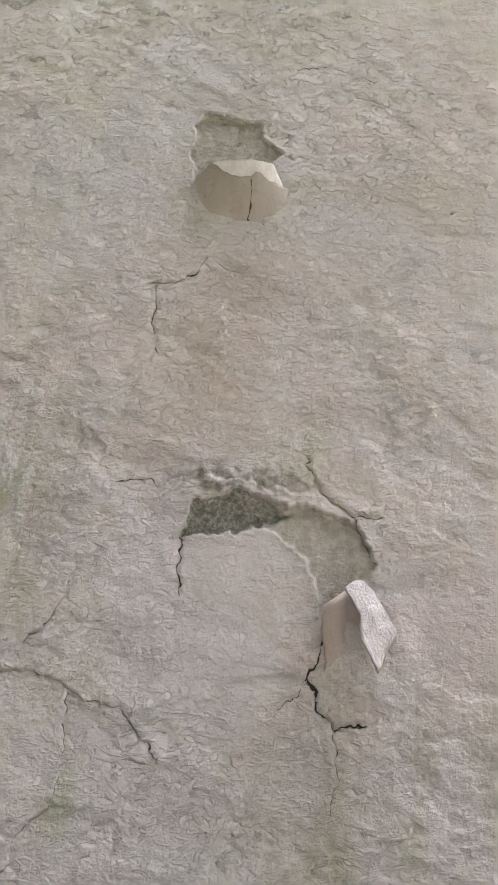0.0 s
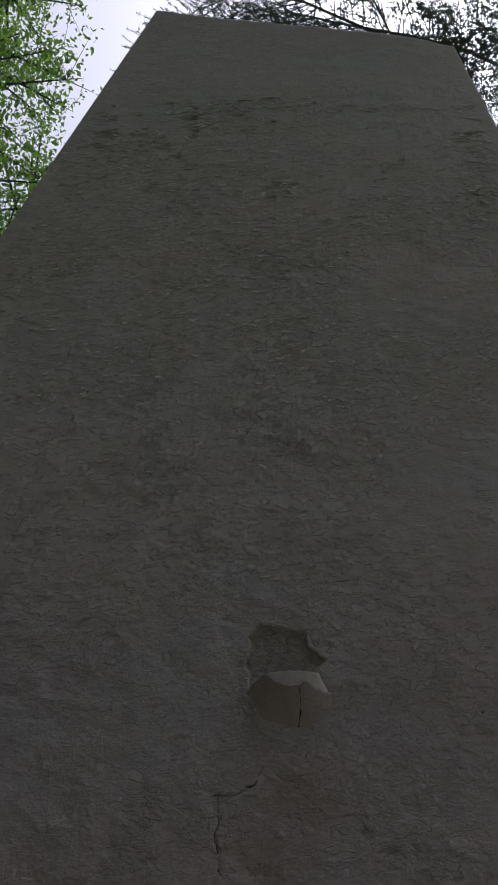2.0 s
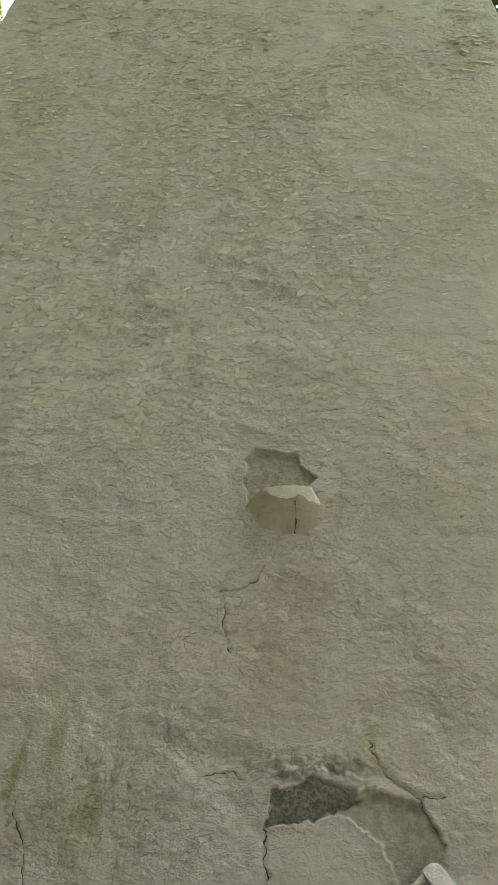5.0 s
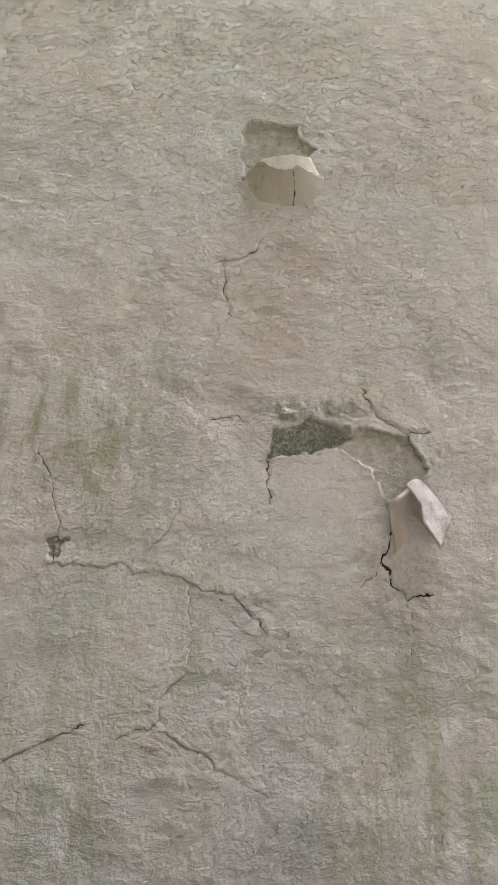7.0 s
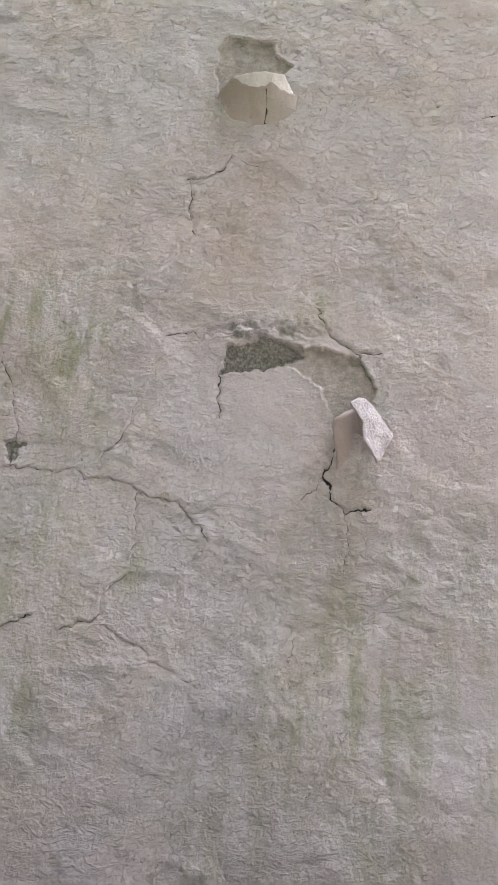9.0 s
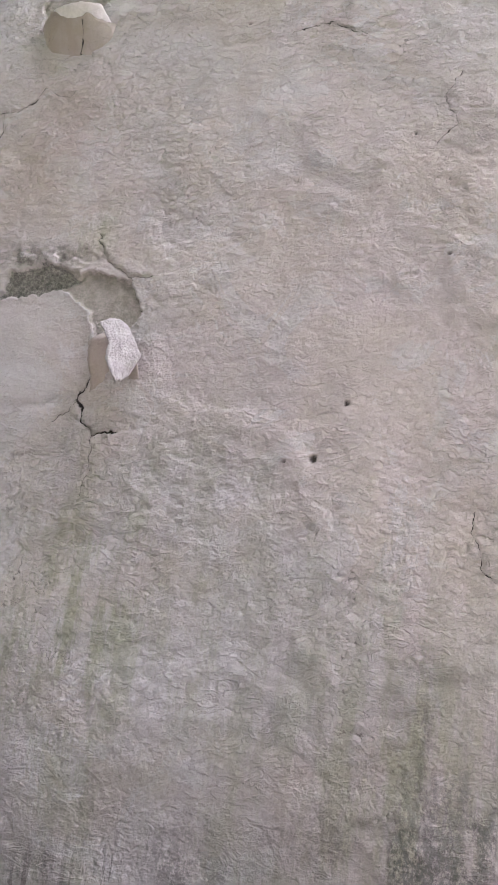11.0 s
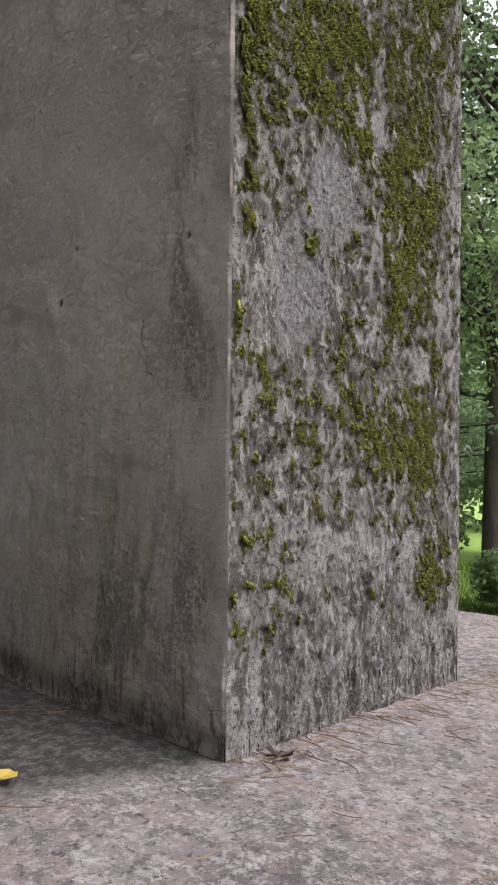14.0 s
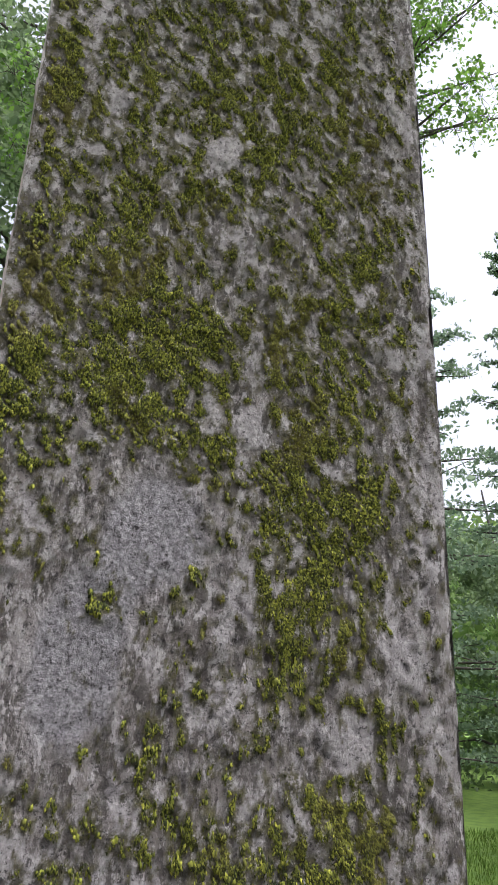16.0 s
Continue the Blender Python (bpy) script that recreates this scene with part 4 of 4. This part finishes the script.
def grass(count, seed):
    rng = np.random.default_rng(seed)
    x, y = rng.uniform(-13, 2, count), rng.uniform(6.5, 19, count)
    z = GROUND + 0.25 * (fbm(x * 0.12, y * 0.12, 3, 111) - 0.5)
    a, h, w = rng.uniform(0, 6.28, count), rng.uniform(0.05, 0.13, count), 0.012
    verts = np.zeros((count, 3, 3))
    verts[:, 0] = np.stack([x - w * np.cos(a), y - w * np.sin(a), z - 0.01], -1)
    verts[:, 1] = np.stack([x + w * np.cos(a), y + w * np.sin(a), z - 0.01], -1)
    verts[:, 2] = np.stack([x + rng.normal(0, 0.03, count), y + rng.normal(0, 0.03, count), z + h], -1)
    return verts.reshape(-1, 3), np.arange(count * 3).reshape(-1, 3)


tv, tf = grass(45000, 5)
tagged(new("grass", soup_mesh("grass", tv, tf, GRASS)), "short bright green grass of the lawn", "grass", kind="stuff")


def leaf_cloud(centres, radii, per, size, rng, flat=0.8, droop=0.0):
    """Small four-sided leaves strewn in clumps round the centres."""
    n = len(centres) * per
    c, r = np.repeat(centres, per, 0), np.repeat(radii, per)[:, None]
    p = c + rng.normal(0, 0.5, (n, 3)) * r * np.array([1, 1, flat])
    a = rng.normal(0, 1, (n, 3))
    a /= np.linalg.norm(a, axis=1)[:, None]
    b = np.cross(a, rng.normal(0, 1, (n, 3)))
    b /= np.linalg.norm(b, axis=1)[:, None] + 1e-9
    s = (size * rng.uniform(0.6, 1.3, n))[:, None]
    verts = np.stack([p - a * s, p + b * s * 0.55, p + a * s, p - b * s * 0.55], 1)
    verts[:, 2, 2] -= droop
    return verts.reshape(-1, 3), np.arange(n * 4).reshape(-1, 4)


def add_limbs(limbs, sides, tree):
    for path, radii in limbs:
        v, f = tube_arrays(path, radii, sides)
        part("limb", soup_mesh("limb", v, f, BARK, True), tree)


def broadleaf(name, base, height, crown_low, spread, clumps, per, leaf, material, seed, label, trunk_r=0.2):
    rng = np.random.default_rng(seed)
    tree = tagged(new(name), label, "tree")
    tree.location = base
    bend = rng.normal(0, 0.25, 2)
    path = [(bend[0] * v * v * 2, bend[1] * v * v * 2, v * height * 0.85) for v in np.linspace(0, 1, 8)]
    v, f = tube_arrays([(0, 0, -0.15)] + path, [trunk_r * 1.5] + [trunk_r * (1 - 0.85 * k / 7) for k in range(8)], 10)
    part("trunk", soup_mesh("trunk", v, f, BARK, True), tree)
    limbs, centres, radii = [], [], []
    for k in range(max(10, clumps // 5)):
        v = rng.uniform(crown_low / height, 0.95)
        start = Vector((bend[0] * v * v * 2, bend[1] * v * v * 2, v * height * 0.85))
        a = rng.uniform(0, 6.28)
        reach = spread * (1 - 0.55 * abs(v - 0.45) / 0.55) * rng.uniform(0.7, 1.1)
        end = start + Vector((math.cos(a) * reach, math.sin(a) * reach, reach * rng.uniform(0.0, 0.45)))
        mid = start.lerp(end, 0.5) + Vector((0, 0, reach * 0.12))
        limbs.append(([start, mid, end], [trunk_r * 0.38, trunk_r * 0.22, 0.012]))
        for q in range(5):
            w = 0.35 + 0.7 * q / 4
            p = start.lerp(end, w) + Vector(rng.normal(0, 0.28, 3)) * spread * 0.35
            centres.append(p)
            radii.append(rng.uniform(0.35, 0.8) * spread * 0.25)
    add_limbs(limbs, 5, tree)
    cv, cf = leaf_cloud(np.array(centres), np.array(radii), per, leaf, rng)
    part("crown", soup_mesh("crown", cv, cf, material), tree, kind="stuff")
    return tree


def pine(name, base, height, low, spread, whorls, seed, label, trunk_r=0.22, material=None, sprays=28, needle=0.075):
    """Straight trunk, level limbs in whorls, needles in flat sprays."""
    rng = np.random.default_rng(seed)
    tree = tagged(new(name), label, "tree")
    tree.location = base
    path = [(0.05 * math.sin(k), 0.05 * math.cos(1.7 * k), height * k / 9) for k in range(10)]
    v, f = tube_arrays([(0, 0, -0.15)] + path, [trunk_r * 1.35] + [trunk_r * (1 - 0.93 * k / 9) for k in range(10)], 10)
    part("trunk", soup_mesh("trunk", v, f, BARK, True), tree)
    limbs, centres, radii = [], [], []
    for k in range(whorls):
        z = low + (height - low) * (k / whorls) ** 0.95
        reach = spread * (1 - 0.8 * (z - low) / (height - low))
        for q in range(5):
            a = rng.uniform(0, 6.28)
            r = reach * rng.uniform(0.65, 1.15)
            start = Vector((0, 0, z + rng.normal(0, 0.15)))
            pts = [start + Vector((math.cos(a + 0.1 * s) * r * s / 4, math.sin(a + 0.1 * s) * r * s / 4, r * (-0.10 * (s / 4) + 0.16 * (s / 4) ** 2))) for s in range(5)]
            limbs.append((pts, [0.045, 0.036, 0.026, 0.016, 0.006]))
            for s in range(7):
                w = 0.3 + 0.75 * s / 6
                i = min(3, int(w * 4))
                c = pts[i].lerp(pts[i + 1], w * 4 - i)
                out = Vector((-math.sin(a), math.cos(a), 0)) * rng.normal(0, 0.16) * r
                centres.append(c + out + Vector((0, 0, rng.uniform(-0.05, 0.1))))
                radii.append(rng.uniform(0.22, 0.42) * max(0.5, r / 2.2))
    add_limbs(limbs, 5, tree)
    cv, cf = leaf_cloud(np.array(centres), np.array(radii), sprays, needle, rng, 0.35)
    part("crown", soup_mesh("crown", cv, cf, material or NEEDLE), tree, kind="stuff")
    return tree


# pines beyond the lawn
pine("pine_tree", (-6.5, 12.4, GROUND), 17, 3.2, 3.4, 15, 1, "tall dark pine with level limbs beside the lawn", 0.3, sprays=22)
pine("pine_tree", (-7.4, 11.4, GROUND), 16, 3.0, 3.2, 15, 2, "pine with pale green sprays beside the lawn", 0.2, sprays=20)
pine("pine_tree", (-7.0, 10.4, GROUND), 9, 2.6, 1.7, 9, 7, "slim young pine with pale green sprays", 0.09, sprays=34, needle=0.055)
pine("pine_tree", (-13.5, 9.7, GROUND), 14, 3.4, 4.2, 9, 3, "pine at the edge of the woods")
pine("pine_tree", (-8.6, 17.0, GROUND), 18, 2.6, 3.6, 17, 4, "tall pine among the woods")
pine("pine_tree", (-14.5, 14.5, GROUND), 17, 1.5, 3.6, 17, 5, "tall pine among the woods")
pine("pine_tree", (-19.5, 13.0, GROUND), 11, 1.0, 3.4, 12, 6, "bushy pine among the woods")
broadleaf("broadleaf_tree", (-4.3, 13.6, GROUND), 16, 4.4, 4.8, 460, 105, 0.066, LEAF, 11, "dark leafy tree standing on the lawn")
broadleaf("broadleaf_tree", (-6.5, 21.5, GROUND), 10, 1.6, 3.6, 120, 120, 0.10, LEAF_BRIGHT, 12, "pale green leafy tree at the far side of the lawn")
broadleaf("broadleaf_tree", (-1.5, 27.0, GROUND), 9, 1.2, 4.2, 120, 120, 0.11, LEAF_BRIGHT, 13, "pale green leafy tree at the far side of the lawn")
broadleaf("broadleaf_tree", (-12.0, 23.0, GROUND), 12, 1.0, 4.4, 120, 120, 0.11, LEAF, 14, "leafy tree at the edge of the woods")
broadleaf("broadleaf_tree", (-20.0, 17.0, GROUND), 12, 0.8, 4.6, 120, 120, 0.11, LEAF, 15, "leafy tree at the edge of the woods")


broadleaf("broadleaf_tree", (-11.5, 0.2, GROUND), 22, 4.0, 5.0, 260, 110, 0.10, LEAF, 16, "tall leafy tree beyond the pillar")


def bush(name, base, r, height, material, seed, label, leaf=0.035, count=2600):
    rng = np.random.default_rng(seed)
    thing = tagged(new(name), label, "shrub")
    thing.location = base
    stems = [([(0, 0, -0.1), (math.cos(a) * r * 0.3, math.sin(a) * r * 0.3, height * 0.4), (math.cos(a) * r * 0.7, math.sin(a) * r * 0.7, height * 0.8)], [0.03, 0.02, 0.006]) for a in np.linspace(0, 5.6, 7)]
    for path, radii in stems:
        lv, lf = tube_arrays(path, radii, 5)
        part("stem", soup_mesh("stem", lv, lf, BARK, True), thing)
    d = rng.normal(0, 1, (count, 3))
    d /= np.linalg.norm(d, axis=1)[:, None]
    rad = rng.uniform(0.55, 1.0, count) ** 0.5 * (0.88 + 0.24 * rng.uniform(0, 1, count) ** 3)
    c = d * rad[:, None] * np.array([r, r, height / 2]) + np.array([0, 0, height / 2])
    cv, cf = leaf_cloud(c, np.full(count, 0.05), 4, leaf, rng)
    part("foliage", soup_mesh("foliage", cv, cf, material), thing, kind="stuff")
    return thing


bush("clipped_shrub", (-4.8, 8.94, GROUND), 0.42, 0.66, LEAF, 26, "rounded clipped green shrub under the pines")
bush("clipped_shrub", (-6.05, 9.1, GROUND), 0.40, 0.6, LEAF, 21, "rounded clipped green shrub on the lawn")
bush("clipped_shrub", (-5.5, 10.95, GROUND), 0.36, 0.5, LEAF, 25, "low rounded green shrub at the foot of a pine")
bush("shrub", (-3.0, 12.8, GROUND), 1.15, 1.15, LEAF, 22, "low spreading green shrub on the lawn", 0.05, 3600)
bush("clipped_shrub", (0.1, 16.2, GROUND), 0.6, 0.9, LEAF, 23, "rounded clipped green shrub on the lawn")
bush("shrub", (-11.3, 13.4, GROUND), 1.3, 1.8, LEAF_BRIGHT, 24, "pale green shrub under the pines", 0.06, 3000)


# woods closing the view, and unseen ones added to shade the painted front
def woods(name, x0, x1, yy0, yy1, count, height, material, seed, label):
    rng = np.random.default_rng(seed)
    centres = np.stack([rng.uniform(x0, x1, count), rng.uniform(yy0, yy1, count), GROUND + height * rng.uniform(0.02, 1, count) ** 0.8], -1)
    v, f = leaf_cloud(centres, rng.uniform(1.0, 2.2, count), 40, 0.27, rng)
    tagged(new(name, soup_mesh(name, v, f, material)), label, "woods", kind="stuff")


woods("far_woods", -45, 20, 32, 40, 900, 8, LEAF, 31, "hazy green woods beyond the lawn")
woods("side_woods", -36, -24, -12, 34, 900, 10, LEAF_BRIGHT, 32, "dark woods beside the lawn")
woods("unseen_woods", -27, 32, -15, -9, 3000, 25, NEEDLE_DARK, 33, "unseen dark leaf mass added in front of the pillar to block sky light")


# ---- boughs overhead ----
def overhead_conifer(base, height, boughs, seed):
    """Hemlock whose long boughs reach over the pillar, with fine hanging sprays."""
    rng = np.random.default_rng(seed)
    tree = tagged(new("hemlock_tree"), "tall hemlock whose fine dark boughs hang over the pillar", "tree")
    tree.location = base
    path = [(0, 0, height * k / 9) for k in range(10)]
    v, f = tube_arrays([(0, 0, -0.15)] + path, [0.42] + [0.34 * (1 - 0.9 * k / 9) for k in range(10)], 12)
    part("trunk", soup_mesh("trunk", v, f, BARK, True), tree)
    limbs, twigs, tips = [], [], []
    for z, az, reach in boughs:
        a, reach = radians(az), reach * 0.93
        pts = []
        for s in range(9):
            w = s / 8
            aa = a + 0.12 * math.sin(w * 4 + az)
            pts.append(Vector((math.cos(aa) * reach * w, math.sin(aa) * reach * w, z + reach * (0.10 * w - 0.16 * w * w) + 0.08 * math.sin(6 * w + az))))
        limbs.append((pts, [0.045 * (1 - 0.86 * s / 8) + 0.004 for s in range(9)]))
        for q in range(60):
            w = rng.uniform(0.22, 1.0)
            i = min(7, int(w * 8))
            p = pts[i].lerp(pts[i + 1], w * 8 - i)
            side = rng.choice([-1, 1])
            b = a + side * rng.uniform(0.5, 1.15)
            length = reach * 0.30 * (1.15 - 0.7 * w) * rng.uniform(0.6, 1.2)
            tw = [p + Vector((math.cos(b) * length * s / 4, math.sin(b) * length * s / 4, -0.08 * length * (s / 4) ** 2 + rng.normal(0, 0.02))) for s in range(5)]
            twigs.append((tw, [0.010, 0.008, 0.006, 0.004, 0.002]))
            for e in range(20):
                w2 = rng.uniform(0.1, 1.0)
                i2 = min(3, int(w2 * 4))
                p2 = tw[i2].lerp(tw[i2 + 1], w2 * 4 - i2)
                c = b + rng.choice([-1, 1]) * rng.uniform(0.4, 1.2)
                l2 = rng.uniform(0.14, 0.45)
                end = p2 + Vector((math.cos(c) * l2, math.sin(c) * l2, -0.25 * l2 + rng.normal(0, 0.04)))
                twigs.append(([p2, end], [0.0022, 0.0012]))
                tips.append((p2, end))
    add_limbs(limbs, 7, tree)
    lv, lf = join_tubes(twigs, 3)
    part("twig_growth", soup_mesh("twig_growth", lv, lf, BARK), tree, kind="stuff")
    p0, p1 = np.array([t[0] for t in tips]), np.array([t[1] for t in tips])
    per = 42
    n = len(tips) * per
    w = rng.uniform(0, 1.05, n)[:, None]
    c = np.repeat(p0, per, 0) * (1 - w) + np.repeat(p1, per, 0) * w
    d = rng.normal(0, 1, (n, 3)) * np.array([1, 1, 0.45])
    d /= np.linalg.norm(d, axis=1)[:, None]
    s = np.cross(d, rng.normal(0, 1, (n, 3)))
    s /= np.linalg.norm(s, axis=1)[:, None]
    length, wide = rng.uniform(0.022, 0.048, n)[:, None], 0.0048
    verts = np.stack([c - s * wide, c + s * wide, c + d * length], 1).reshape(-1, 3)
    part("crown", soup_mesh("crown", verts, np.arange(n * 3).reshape(-1, 3), NEEDLE_DARK), tree, kind="stuff")
    return tree


overhead_conifer((5.6, 5.2, GROUND), 19, [
    (12.2, 196, 7.0), (12.9, 206, 8.2), (13.6, 186, 8.0), (12.4, 216, 6.6), (13.2, 176, 6.5), (14.2, 200, 8.6),
    (14.4, 214, 7.2), (11.6, 190, 4.6), (11.0, 205, 4.4), (12.0, 226, 5.6), (14.9, 190, 7.8), (13.9, 168, 6.0)], 41)


def side_bough_tree(base, height, low, count, seed, label):
    """Leafy tree beside the pillar: small fan leaves on thin twigs."""
    rng = np.random.default_rng(seed)
    tree = tagged(new("leafy_tree"), label, "tree")
    tree.location = base
    path = [(0, 0, height * k / 9) for k in range(10)]
    v, f = tube_arrays([(0, 0, -0.15)] + path, [0.26] + [0.2 * (1 - 0.9 * k / 9) for k in range(10)], 10)
    part("trunk", soup_mesh("trunk", v, f, BARK, True), tree)
    limbs, twigs, centres = [], [], []
    for k in range(count):
        z = rng.uniform(low, height)
        a = rng.uniform(0, 6.28)
        reach = rng.uniform(1.4, 2.9) * (1.1 - 0.5 * z / height)
        pts = [Vector((math.cos(a) * reach * s / 4, math.sin(a) * reach * s / 4, z + reach * 0.35 * s / 4)) for s in range(5)]
        limbs.append((pts, [0.035, 0.027, 0.019, 0.012, 0.004]))
        for q in range(16):
            w = rng.uniform(0.25, 1.05)
            i = min(3, int(w * 4))
            p = pts[i].lerp(pts[i + 1], w * 4 - i)
            end = p + Vector(rng.normal(0, 0.25, 3))
            twigs.append(([p, end], [0.006, 0.002]))
            centres += [p.lerp(end, u) for u in (0.4, 0.75, 1.0)]
    add_limbs(limbs, 5, tree)
    lv, lf = join_tubes(twigs, 3)
    part("twig_growth", soup_mesh("twig_growth", lv, lf, BARK), tree, kind="stuff")
    cv, cf = leaf_cloud(np.array(centres), np.full(len(centres), 0.15), 7, 0.040, rng)
    part("crown", soup_mesh("crown", cv, cf, LEAF_FAN), tree, kind="stuff")
    return tree


side_bough_tree((-4.9, 2.2, GROUND), 16.5, 7.0, 70, 51, "leafy tree with small bright leaves beside the pillar")
side_bough_tree((-5.0, 5.3, GROUND), 15.0, 9.8, 50, 52, "slender leafy tree behind the pillar")
